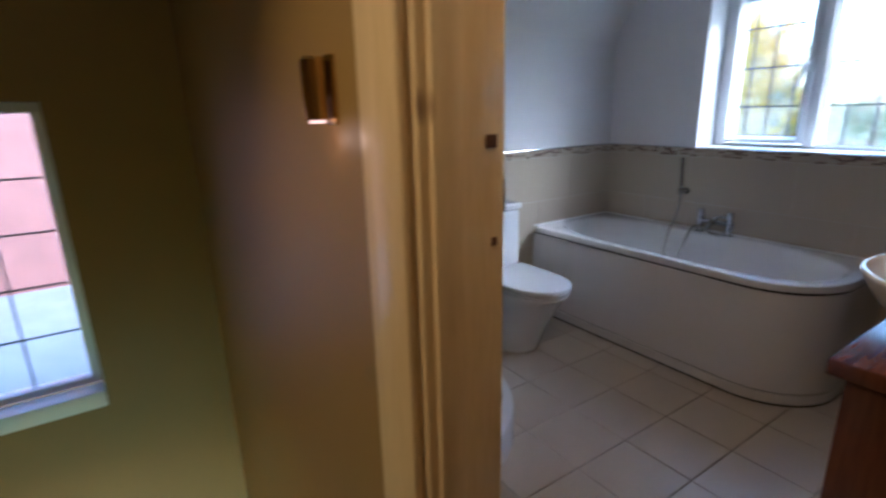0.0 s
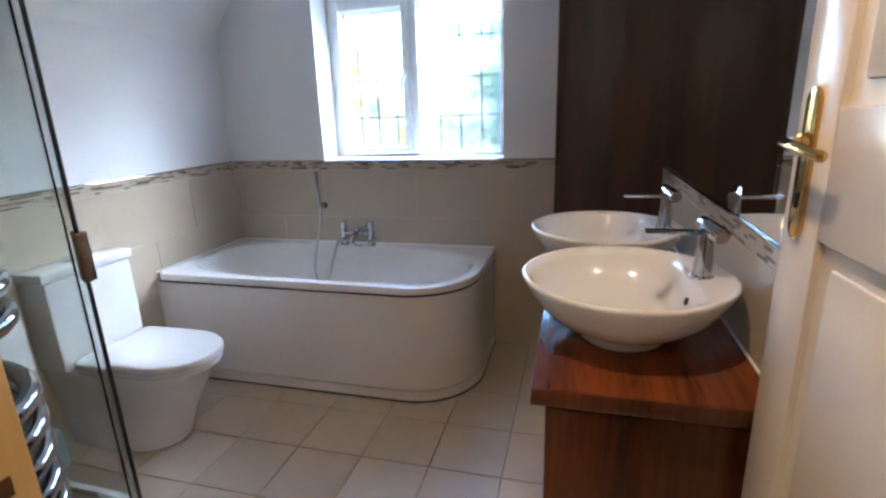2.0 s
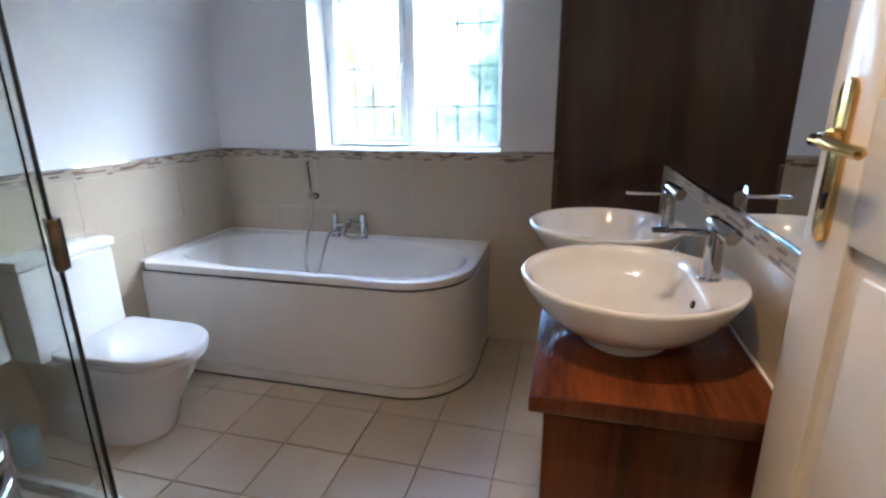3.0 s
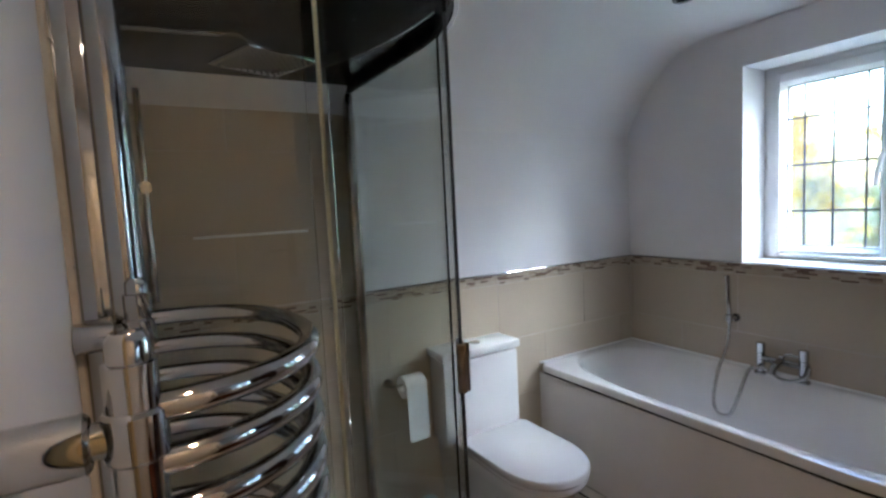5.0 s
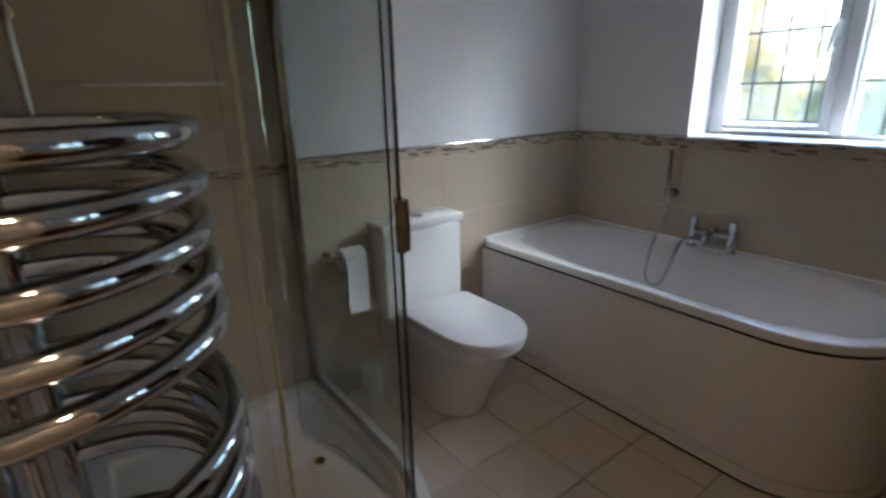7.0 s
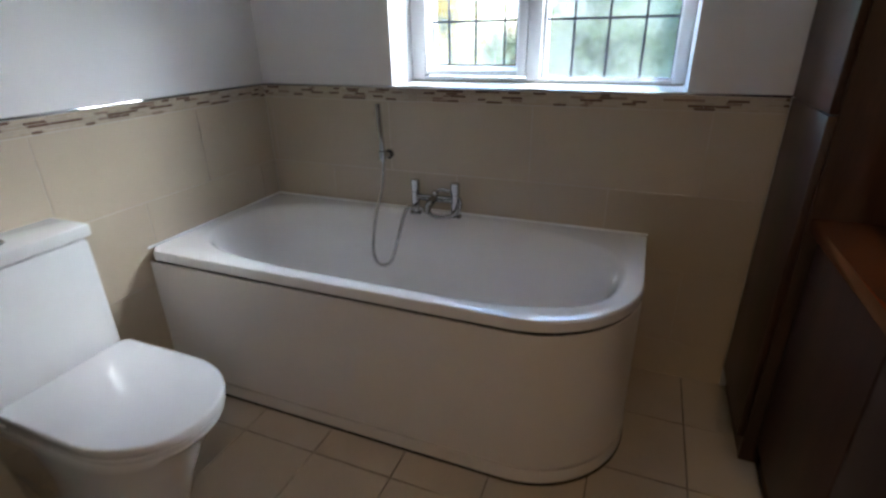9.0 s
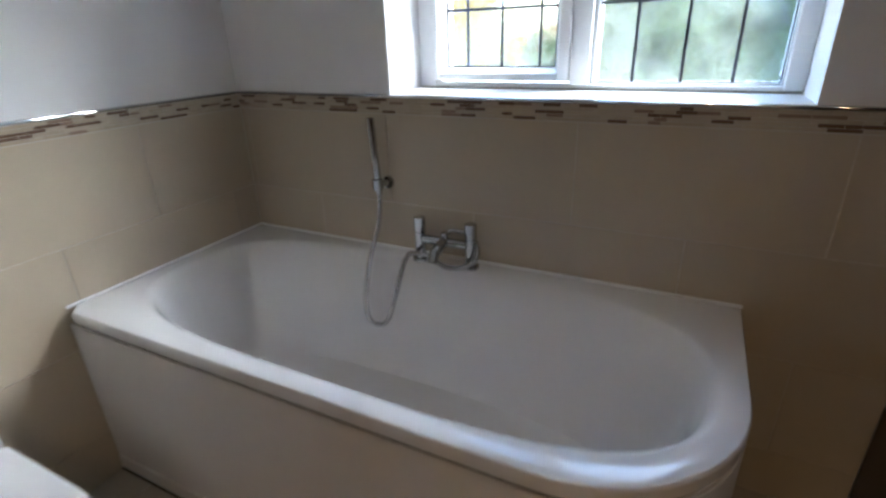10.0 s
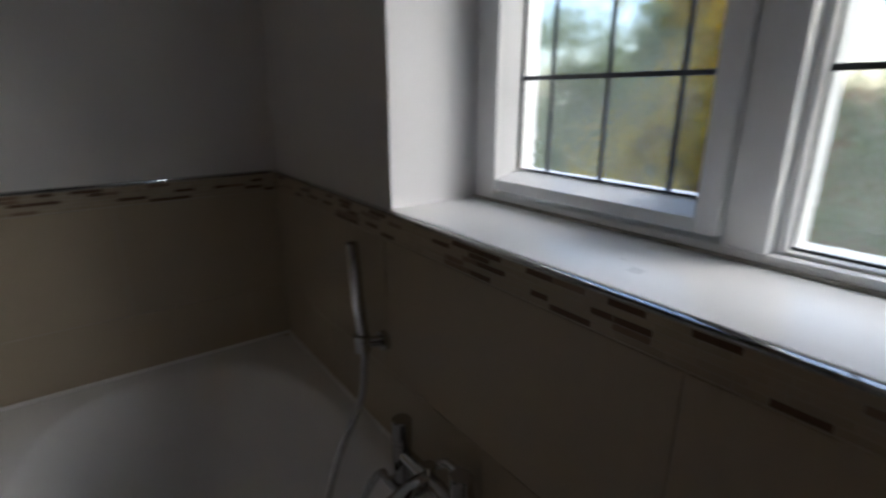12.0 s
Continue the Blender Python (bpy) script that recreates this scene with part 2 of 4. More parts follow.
def tube(bm, pts, r, seg=10, caps=True):
    """A round tube along a line of points; r is one radius or one for each point."""
    pts = [Vector(p) for p in pts]
    rs = r if isinstance(r, (list, tuple)) else [r] * len(pts)
    rings, side = [], None
    for i, p in enumerate(pts):
        d = (pts[min(i + 1, len(pts) - 1)] - pts[max(i - 1, 0)]).normalized()
        if side is None:
            side = d.orthogonal().normalized()
        side = (side - d * side.dot(d)).normalized()
        up = d.cross(side)
        rings.append([bm.verts.new(p + rs[i] * (math.cos(a) * side + math.sin(a) * up)) for a in [2 * math.pi * k / seg for k in range(seg)]])
    for a, b in zip(rings, rings[1:]):
        for k in range(seg):
            bm.faces.new((a[k], a[(k + 1) % seg], b[(k + 1) % seg], b[k]))
    if caps:
        bm.faces.new(rings[0][::-1])
        bm.faces.new(rings[-1])
    return bm


def loft(bm, rings, cap0=True, cap1=True):
    """Closed rings of points, all of one length, joined to a skin."""
    vr = [[bm.verts.new(p) for p in ring] for ring in rings]
    n = len(vr[0])
    for a, b in zip(vr, vr[1:]):
        for k in range(n):
            bm.faces.new((a[k], a[(k + 1) % n], b[(k + 1) % n], b[k]))
    if cap0:
        bm.faces.new(vr[0][::-1])
    if cap1:
        bm.faces.new(vr[-1])
    return bm


def strip(bm, pts, z0, z1, t):
    """An upright sheet of thickness t along a line of (x, y)."""
    n = len(pts)
    offs = []
    for i in range(n):
        d = Vector(pts[min(i + 1, n - 1)]) - Vector(pts[max(i - 1, 0)])
        offs.append(Vector((-d.y, d.x)).normalized() * t / 2)
    loft(bm, [[(p[0] + o.x, p[1] + o.y, z0), (p[0] + o.x, p[1] + o.y, z1), (p[0] - o.x, p[1] - o.y, z1), (p[0] - o.x, p[1] - o.y, z0)] for p, o in zip(pts, offs)])
    return bm


def prism(bm, outline, z0, z1, bevel=0.0):
    rings = [[(x, y, z0) for x, y in outline]]
    rings.append([(x, y, z1) for x, y in outline])
    loft(bm, rings)
    if bevel:
        es = [e for e in bm.edges if abs(e.verts[0].co.z - e.verts[1].co.z) < 1e-6]
        bmesh.ops.bevel(bm, geom=es, offset=bevel, segments=2, affect="EDGES", profile=0.5)
    return bm


def finish(bm, name, material, smooth=True, angle=38):
    bmesh.ops.recalc_face_normals(bm, faces=bm.faces)
    if smooth:
        for f in bm.faces:
            f.smooth = True
        for e in bm.edges:
            if len(e.link_faces) == 2 and e.calc_face_angle(0) > radians(angle):
                e.smooth = False
    me = bpy.data.meshes.new(name)
    bm.to_mesh(me)
    bm.free()
    me.materials.append(material)
    return me


def thing(name, at, label, category, group="", kind=""):
    ob = new(name)
    ob.empty_display_size = 0.05
    ob.matrix_world = Matrix.Translation(at)
    return tagged(ob, label, category, group, kind)


def part(name, bm, material, parent, label="", smooth=True, angle=38):
    """Links a bmesh, shaped in world places, as ONE mesh under a thing or a part."""
    ob = new(name, finish(bm, name, material, smooth, angle))
    ob.parent = parent
    off = Vector((0, 0, 0))
    up = parent
    while up:
        off += Vector(up.location)
        up = up.parent
    if parent.type == "EMPTY":
        ob.matrix_parent_inverse = Matrix.Translation(-off)
    return tagged(ob, label)


def solid(name, bm, material, label, category, group="", kind="", smooth=True):
    return tagged(new(name, finish(bm, name, material, smooth)), label, category, group, kind)


def B():
    return bmesh.new()


def arc(cx, cy, r, a0, a1, n):
    return [(cx + r * math.cos(radians(a0 + (a1 - a0) * i / n)), cy + r * math.sin(radians(a0 + (a1 - a0) * i / n))) for i in range(n + 1)]


def structure(name, bm, material, label, category):
    return solid(name, bm, material, label, category, "", "structure", False)


# ---- the rooms' shell ----
RIGHT, DOORW, HALLF, CEILZ = 2.52, 0.42, 0.27, 2.225
JAMB0, JAMB1 = 1.81, 2.53
WX0, WX1, WZ0, WZ1 = 0.657, 1.749, 1.110, 2.04

bm = B()
box(bm, -0.3, WX0, 3.0, 3.34, -0.1, 2.5)
box(bm, WX1, 2.9, 3.0, 3.34, -0.1, 2.5)
box(bm, WX0, WX1, 3.0, 3.34, -0.1, WZ0 - 0.02)
box(bm, WX0, WX1, 3.0, 3.34, WZ1, 2.5)
wall_n = structure("wall_north", bm, PAINT, "white painted plaster wall with a deep window recess", "wall")
bm = B()
box(bm, -0.3, 0.0, 0.33, 3.0, -0.1, 2.5)
wall_w = structure("wall_west", bm, PAINT, "white painted plaster wall under a sloping ceiling", "wall")
bm = B()
box(bm, RIGHT, RIGHT + 0.12, -1.6, 3.0, -0.1, 2.5)
wall_e = structure("wall_east", bm, PAINT, "white painted plaster wall behind the vanity", "wall")
bm = B()
box(bm, 0.0, JAMB0 - 0.02, HALLF + 0.05, DOORW, -0.1, 2.5)
box(bm, JAMB0 - 0.02, RIGHT, HALLF + 0.05, DOORW, 2.06, 2.5)
wall_s = structure("wall_south", bm, PAINT, "white painted plaster wall beside the doorway", "wall")
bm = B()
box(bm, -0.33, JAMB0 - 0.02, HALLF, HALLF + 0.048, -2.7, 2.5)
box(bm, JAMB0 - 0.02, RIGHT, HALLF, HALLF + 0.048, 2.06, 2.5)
structure("landing_wall_north", bm, HALL, "cream landing wall, dim yellow bounced light put into its colour", "wall")
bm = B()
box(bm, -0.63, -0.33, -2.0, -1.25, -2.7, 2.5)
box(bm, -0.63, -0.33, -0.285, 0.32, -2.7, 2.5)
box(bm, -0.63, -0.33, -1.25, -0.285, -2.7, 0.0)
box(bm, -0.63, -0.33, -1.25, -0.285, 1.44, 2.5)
structure("landing_wall_west", bm, HALL, "cream stairwell wall with a window, dim bounced light put into its colour", "wall")
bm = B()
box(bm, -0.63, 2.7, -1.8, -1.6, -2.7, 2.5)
structure("landing_wall_south", bm, HALL, "cream landing wall, dim yellow bounced light put into its colour", "wall")
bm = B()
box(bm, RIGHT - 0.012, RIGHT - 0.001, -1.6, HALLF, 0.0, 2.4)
structure("landing_wall_east", bm, HALL, "cream landing wall, dim yellow bounced light put into its colour", "wall")
bm = B()
box(bm, -0.63, 2.7, -1.8, 0.27, 2.4, 2.5)
structure("landing_ceiling", bm, CEIL, "white painted landing ceiling", "ceiling")
bm = B()
box(bm, 1.25, RIGHT, -1.6, 0.34, -0.2, -0.002)
structure("landing_floor", bm, CARPET, "beige carpeted landing floor", "floor")
bm = B()
box(bm, -0.63, 1.3, -1.8, 0.3, -2.8, -2.7)
structure("stairwell_floor", bm, CARPET, "beige carpeted floor below the stairwell", "floor")

# sloping and flat ceiling in one skin
prof = [(-0.02, 1.80), (0.002, 1.80), (0.006, 1.835), (0.03, 1.885), (0.085, 1.96), (0.165, 2.055), (0.25, 2.14), (0.32, 2.19), (0.40, 2.215), (0.50, 2.225), (RIGHT, 2.225), (RIGHT, 2.40), (-0.02, 2.40)]
bm = B()
loft(bm, [[(x, y, z) for x, z in prof] for y in (DOORW, 3.0)])
solid("ceiling", bm, CEIL, "white ceiling that slopes down to the eaves wall", "ceiling", "", "structure")

bm = B()
box(bm, -0.05, RIGHT, 0.34, 3.05, -0.12, -0.0085)
floor = structure("floor", bm, FGROUT, "cream square ceramic floor tiles with darker grout", "floor")


# ---- window ----
def window():
    w = thing("window_1", (1.2, 3.25, WZ0), "white plastic two-light window with leaded wet panes", "window", "", "structure")
    y0, y1, rim = 3.200, 3.31, 0.057
    gx0, gx1, gz0, gz1, gy = 0.743, 1.107, 1.173, 1.945, 3.246
    hx0, hx1, hz0, hz1, hy = 1.230, 1.700, 1.131, 2.006, 3.236
    bm = B()
    box(bm, WX0, WX0 + rim, y0, y1, WZ0, WZ1, 0.004)
    box(bm, WX1 - 0.044, WX1, y0, y1, WZ0, WZ1, 0.004)
    box(bm, WX0 + rim, WX1 - 0.044, y0, y1, WZ1 - 0.03, WZ1, 0.004)
    box(bm, WX0 + rim, WX1 - 0.044, y0, y1, WZ0, WZ0 + 0.016, 0.004)
    box(bm, 1.160, 1.217, y0 - 0.004, y1, WZ0 + 0.014, WZ1 - 0.031, 0.007)
    part("window_frame", bm, UPVC, w)
    bm = B()
    box(bm, WX0, WX1, 2.992, 3.199, WZ0 - 0.019, WZ0, 0.004)
    part("window_sill", bm, UPVC, w)
    bm = B()
    tube(bm, [(WX0 + 0.004, 3.1975, WZ0 + 0.002), (WX1 - 0.004, 3.1975, WZ0 + 0.002)], 0.0035, 8)
    part("sealant", bm, SEALG, w, "greyed sealant line at the sill")
    # opening sash: a stepped flange, then a sloping bead down to the glass
    sx0, sx1, sz0, sz1 = WX0 + rim + 0.002, 1.158, WZ0 + 0.026, WZ1 - 0.034
    fx0, fx1, fz0, fz1 = gx0 - 0.013, gx1 + 0.018, gz0 - 0.016, gz1 + 0.016
    ys0, ys1 = 3.190, 3.285
    bm = B()
    box(bm, sx0, fx0, ys0, ys1, sz0, sz1, 0.004)
    box(bm, fx1, sx1, ys0, ys1, sz0, sz1, 0.004)
    box(bm, fx0, fx1, ys0, ys1, sz0, fz0, 0.004)
    box(bm, fx0, fx1, ys0, ys1, fz1, sz1, 0.004)
    sash = part("sash", bm, UPVC, w)
    bm = B()
    yb, yg = ys0 + 0.010, gy - 0.004
    for f, g in ((fx0, gx0), (fx1, gx1)):
        loft(bm, [[(f, yb, z), (g, yg, z), (g, ys1, z), (f, ys1, z)] for z in (fz0, fz1)])
    for f, g in ((fz0, gz0), (fz1, gz1)):
        loft(bm, [[(x, yb, f), (x, yg, g), (x, ys1, g), (x, ys1, f)] for x in (fx0, fx1)])
    part("glazing_bead", bm, UPVC, sash)
    bm = B()
    box(bm, gx0 - 0.004, gx1 + 0.004, gy, gy + 0.006, gz0 - 0.004, gz1 + 0.004)
    pane = part("pane", bm, PANE, w, "rain-wet clear glass")
    pane.visible_shadow = False
    # fixed light
    bm = B()
    for x0, x1 in ((1.2175, hx0), (hx1, WX1 - 0.0445)):
        box(bm, x0, x1, 3.216, 3.29, WZ0 + 0.0165, WZ1 - 0.03, 0.003)
    for z0, z1 in ((WZ0 + 0.0165, hz0), (hz1, WZ1 - 0.0305)):
        box(bm, hx0, hx1, 3.216, 3.29, z0, z1, 0.002)
    part("glazing_bead", bm, UPVC, w)
    bm = B()
    for x0, x1, z0, z1, y in ((hx0, hx1, hz0, hz1, hy), (gx0, gx1, gz0, gz1, gy)):
        for a in (x0, x1 - 0.003):
            box(bm, a, a + 0.003, y - 0.006, y - 0.0005, z0, z1)
        for a in (z0, z1 - 0.003):
            box(bm, x0 + 0.003, x1 - 0.003, y - 0.006, y - 0.0005, a, a + 0.003)
    part("gasket", bm, GASKET, w)
    bm = B()
    box(bm, hx0 - 0.004, hx1 + 0.004, hy, hy + 0.006, hz0 - 0.004, hz1 + 0.004)
    pane = part("pane", bm, PANE, w, "rain-wet clear glass")
    pane.visible_shadow = False
    for xs, z0, z1, x0, x1, yy in (((0.815, 0.932, 1.056), gz0, gz1, gx0, gx1, gy - 0.0015), ((1.333, 1.461, 1.589), hz0, hz1, hx0, hx1, hy - 0.0015)):
        for x in xs:
            bm = B()
            box(bm, x - 0.004, x + 0.004, yy - 0.0012, yy + 0.001, z0 + 0.003, z1 - 0.003)
            part("lead_strip", bm, LEAD, w)
        for z in (1.343, 1.564, 1.787):
            bm = B()
            box(bm, x0 + 0.003, x1 - 0.003, yy - 0.0025, yy - 0.0008, z - 0.004, z + 0.004)
            part("lead_strip", bm, LEAD, w)
    bm = B()
    box(bm, 1.127, 1.147, 3.177, 3.190, 1.52, 1.60, 0.004)
    tube(bm, [(1.137, 3.18, 1.575), (1.137, 3.155, 1.575), (1.135, 3.148, 1.560), (1.123, 3.146, 1.50), (1.117, 3.148, 1.45)], [0.008, 0.009, 0.010, 0.009, 0.007], 10)
    part("window_handle", bm, UPVC, w, "white window handle")
    return w


window()


def landing_window():
    w = thing("window_2", (-0.45, -0.77, 0.0), "white leaded stairwell window with a white sill", "window", "", "structure")
    x0, x1, ya, yb, za, zb = -0.50, -0.43, -1.25, -0.285, 0.085, 1.44
    bm = B()
    box(bm, x0, x1, ya, ya + 0.06, za, zb, 0.005)
    box(bm, x0, x1, yb - 0.05, yb, za, zb, 0.005)
    box(bm, x0, x1, ya + 0.06, yb - 0.05, za, za + 0.035, 0.005)
    box(bm, x0, x1, ya + 0.06, yb - 0.05, zb - 0.045, zb, 0.005)
    part("window_frame", bm, UPVC, w)
    bm = B()
    box(bm, -0.428, -0.31, ya + 0.001, yb - 0.001, za - 0.085, za - 0.002, 0.005)
    part("window_sill", bm, UPVC, w)
    bm = B()
    box(bm, -0.47, -0.464, ya + 0.055, yb - 0.045, za + 0.030, zb - 0.04)
    p = part("pane", bm, HPANE, w)
    p.visible_shadow = False
    for z in (1.116, 0.869, 0.615, 0.371):
        bm = B()
        box(bm, -0.4635, -0.461, ya + 0.06, yb - 0.05, z - 0.005, z + 0.005)
        part("lead_strip", bm, LEAD, w)
    for y in (-0.56, -0.78, -1.0):
        bm = B()
        box(bm, -0.4615, -0.4595, y - 0.005, y + 0.005, za + 0.035, zb - 0.045)
        part("lead_strip", bm, LEAD, w)


landing_window()


# ---- doorway and door ----
def doorway():
    d = thing("door_frame", (JAMB0, 0.34, 0), "natural pine door lining with cut lock keeps", "door frame", "", "structure")
    bm = B()
    box(bm, JAMB0 - 0.018, JAMB0 + 0.012, HALLF - 0.001, DOORW + 0.002, 0, 2.06, 0.003)
    box(bm, JAMB0 + 0.012, JAMB0 + 0.026, HALLF + 0.015, HALLF + 0.065, 0, 2.04, 0.002)
    part("side_jamb", bm, PINE, d)
    bm = B()
    box(bm, RIGHT - 0.034, RIGHT - 0.004, HALLF - 0.001, DOORW + 0.002, 0, 2.03, 0.003)
    part("side_jamb", bm, PINE, d)
    bm = B()
    box(bm, JAMB0 + 0.012, RIGHT - 0.004, HALLF - 0.001, DOORW + 0.002, 2.03, 2.059, 0.003)
    part("head", bm, PINE, d)
    bm = B()
    box(bm, JAMB0 - 0.13, JAMB0 - 0.002, HALLF - 0.022, HALLF - 0.002, 0, 2.13, 0.006)
    part("architrave", bm, PINE, d)
    bm = B()
    box(bm, JAMB0 - 0.075, JAMB0 - 0.019, DOORW + 0.001, DOORW + 0.018, 0, 2.11, 0.006)
    part("inner_architrave", bm, PINE, d)
    for z, h, y0, y1 in ((1.315, 0.020, 0.386, 0.406), (1.160, 0.013, 0.397, 0.407)):
        bm = B()
        box(bm, JAMB0 + 0.0105, JAMB0 + 0.0135, y0, y1, z - h / 2, z + h / 2)
        part("lock_keep", bm, KEEP, d, "dark empty lock mortise")


doorway()


def door():
    hinge = Vector((2.517, 0.437, 0.012))
    d = thing("door_1", hinge, "open cream painted panel door with a brass lever handle", "door", "", "structure")
    wdt, h, th = 0.655, 2.00, 0.036
    turn = Matrix.Translation(hinge) @ Matrix.Rotation(radians(90 + 2.4), 4, "Z")
    # local: x along the leaf from the hinge, y through it
    st = 0.105
    rails = [(0, 0.2), (1.170, 1.345), (h - 0.11, h)]
    bm = B()
    box(bm, 0, st, 0, th, 0, h, 0.003, turn)
    box(bm, wdt - st, wdt, 0, th, 0, h, 0.003, turn)
    for a, b in rails:
        box(bm, st, wdt - st, 0, th, a, b, 0.003, turn)
    part("leaf_frame", bm, DOORP, d)
    for a, b in ((0.2, 1.170), (1.345, h - 0.11)):
        bm = B()
        box(bm, st - 0.002, wdt - st + 0.002, 0.011, th - 0.011, a - 0.002, b + 0.002, 0, turn)
        box(bm, st + 0.03, wdt - st - 0.03, 0.006, th - 0.006, a + 0.03, b - 0.03, 0.005, turn)
        part("door_panel", bm, DOORP, d)
    for side in (0, 1):
        y = th if side else 0.0
        s = 1 if side else -1
        bm = B()
        prism(bm, arc(wdt - 0.049, 1.355, 0.0165, 0, 180, 12) + arc(wdt - 0.049, 1.177, 0.0165, 180, 360, 12), min(y, y + s * 0.007), max(y, y + s * 0.007), 0.0022)
        for v in bm.verts:
            v.co = turn @ Vector((v.co.x, v.co.z, v.co.y))
        part("handle_plate", bm, BRASS, d, "polished brass lever plate")
        bm = B()
        pts = [(wdt - 0.049, y + s * 0.006, 1.296), (wdt - 0.049, y + s * 0.028, 1.296), (wdt - 0.056, y + s * 0.035, 1.296), (wdt - 0.09, y + s * 0.037, 1.294), (wdt - 0.13, y + s * 0.035, 1.289), (wdt - 0.152, y + s * 0.031, 1.287), (wdt - 0.156, y + s * 0.029, 1.287)]
        tube(bm, [turn @ Vector(p) for p in pts], [0.010, 0.009, 0.009, 0.0085, 0.008, 0.0075, 0.004], 12)
        tube(bm, [turn @ Vector((wdt - 0.049, y + s * 0.006, 1.296)), turn @ Vector((wdt - 0.049, y + s * 0.016, 1.296))], 0.0145, 16)
        part("lever", bm, BRASS, d)
        bm = B()
        tube(bm, [turn @ Vector((wdt - 0.049, y + s * 0.0078, 1.222)), turn @ Vector((wdt - 0.049, y + s * 0.0095, 1.222))], 0.0055, 12)
        box(bm, wdt - 0.0515, wdt - 0.0465, min(y + s * 0.0078, y + s * 0.0095), max(y + s * 0.0078, y + s * 0.0095), 1.205, 1.222, 0, turn)
        part("keyhole", bm, DARK, d)
    bm = B()
    box(bm, wdt - 0.001, wdt + 0.0025, 0.008, th - 0.008, 1.15, 1.33, 0.001, turn)
    part("lock_faceplate", bm, BRASS, d)


door()


# ---- bath ----
def bath():
    b = thing("bathtub", (0.85, 2.62, 0), "white curved acrylic bath with a plain white panel in the corner", "bathtub")
    N = 120
    cx, cy = 0.88, 2.62

    def outer(inset):
        x1, y0, y1, r = 1.70 - inset, 2.245 + inset, 2.990, 0.34
        return [(0.004, y1), (0.004, y0)] + arc(x1 - r, y0 + r, r, -90, 0, 24) + [(x1, y1)]

    def cast(poly):
        res = []
        for k in range(N):
            a = 2 * math.pi * k / N
            d = Vector((math.cos(a), math.sin(a)))
            best = 9
            for p, q in zip(poly, poly[1:] + poly[:1]):
                p, q = Vector(p) - Vector((cx, cy)), Vector(q) - Vector((cx, cy))
                e = q - p
                den = d.x * e.y - d.y * e.x
                if abs(den) < 1e-9:
                    continue
                t = (p.x * e.y - p.y * e.x) / den
                u = (p.x * d.y - p.y * d.x) / den
                if t > 0 and -1e-6 <= u <= 1 + 1e-6:
                    best = min(best, t)
            res.append((cx + d.x * best, cy + d.y * best))
        return res

    def inner(grow, z):
        a, bb = 0.785 + grow, 0.322 + grow
        res = []
        for k in range(N):
            t = 2 * math.pi * k / N
            d = Vector((math.cos(t), math.sin(t)))
            n = 3.3 if d.x < 0 else 2.6 + 1.2 * max(0.0, -d.y) ** 0.5
            r = (abs(d.x / a) ** n + abs(d.y / bb) ** n) ** (-1 / n)
            res.append((cx - 0.03 + d.x * r, cy + 0.005 + d.y * r, z))
        return res

    o0, o1 = cast(outer(0)), cast(outer(0.006))
    top = 0.594
    rings = [[(x, y, top - 0.036) for x, y in cast(outer(0.02))], [(x, y, top - 0.036) for x, y in o0], [(x, y, top - 0.008) for x, y in o0], [(x, y, top - 0.002) for x, y in cast(outer(0.003))], [(x, y, top) for x, y in cast(outer(0.010))],
             inner(0.012, top - 0.001), inner(0.0, top - 0.006), inner(-0.012, top - 0.022), inner(-0.034, top - 0.09), inner(-0.07, top - 0.22), inner(-0.105, top - 0.33), inner(-0.15, top - 0.385), inner(-0.21, top - 0.405), inner(-0.29, top - 0.412)]
    bm = B()
    loft(bm, rings, False, True)
    part("tub", bm, ACRYLIC, b, "glossy white acrylic tub", angle=32)
    bm = B()
    edge = [(0.004, 2.2485)] + arc(1.6965 - 0.335, 2.2485 + 0.335, 0.335, -90, 0, 30) + [(1.6965, 2.985)]
    strip(bm, edge, 0.064, 0.546, 0.006)
    part("bath_panel", bm, PANEL, b, "plain matt white side panel", angle=50)
    bm = B()
    strip(bm, edge, 0.008, 0.057, 0.012)
    part("plinth", bm, PANEL, b, angle=50)
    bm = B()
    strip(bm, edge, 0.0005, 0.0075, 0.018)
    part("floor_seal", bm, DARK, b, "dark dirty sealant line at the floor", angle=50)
    # near-black sheet that paints the shade inside the gaps around the panel
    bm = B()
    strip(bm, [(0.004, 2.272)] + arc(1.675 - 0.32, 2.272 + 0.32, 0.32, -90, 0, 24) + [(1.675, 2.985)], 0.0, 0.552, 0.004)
    part("gap_shade_sheet", bm, DARK, b)
    bm = B()
    tube(bm, [(cx + 0.10, cy - 0.02, top - 0.411), (cx + 0.10, cy - 0.02, top - 0.407)], 0.03, 20)
    part("plug_hole", bm, CHROME, b)


bath()


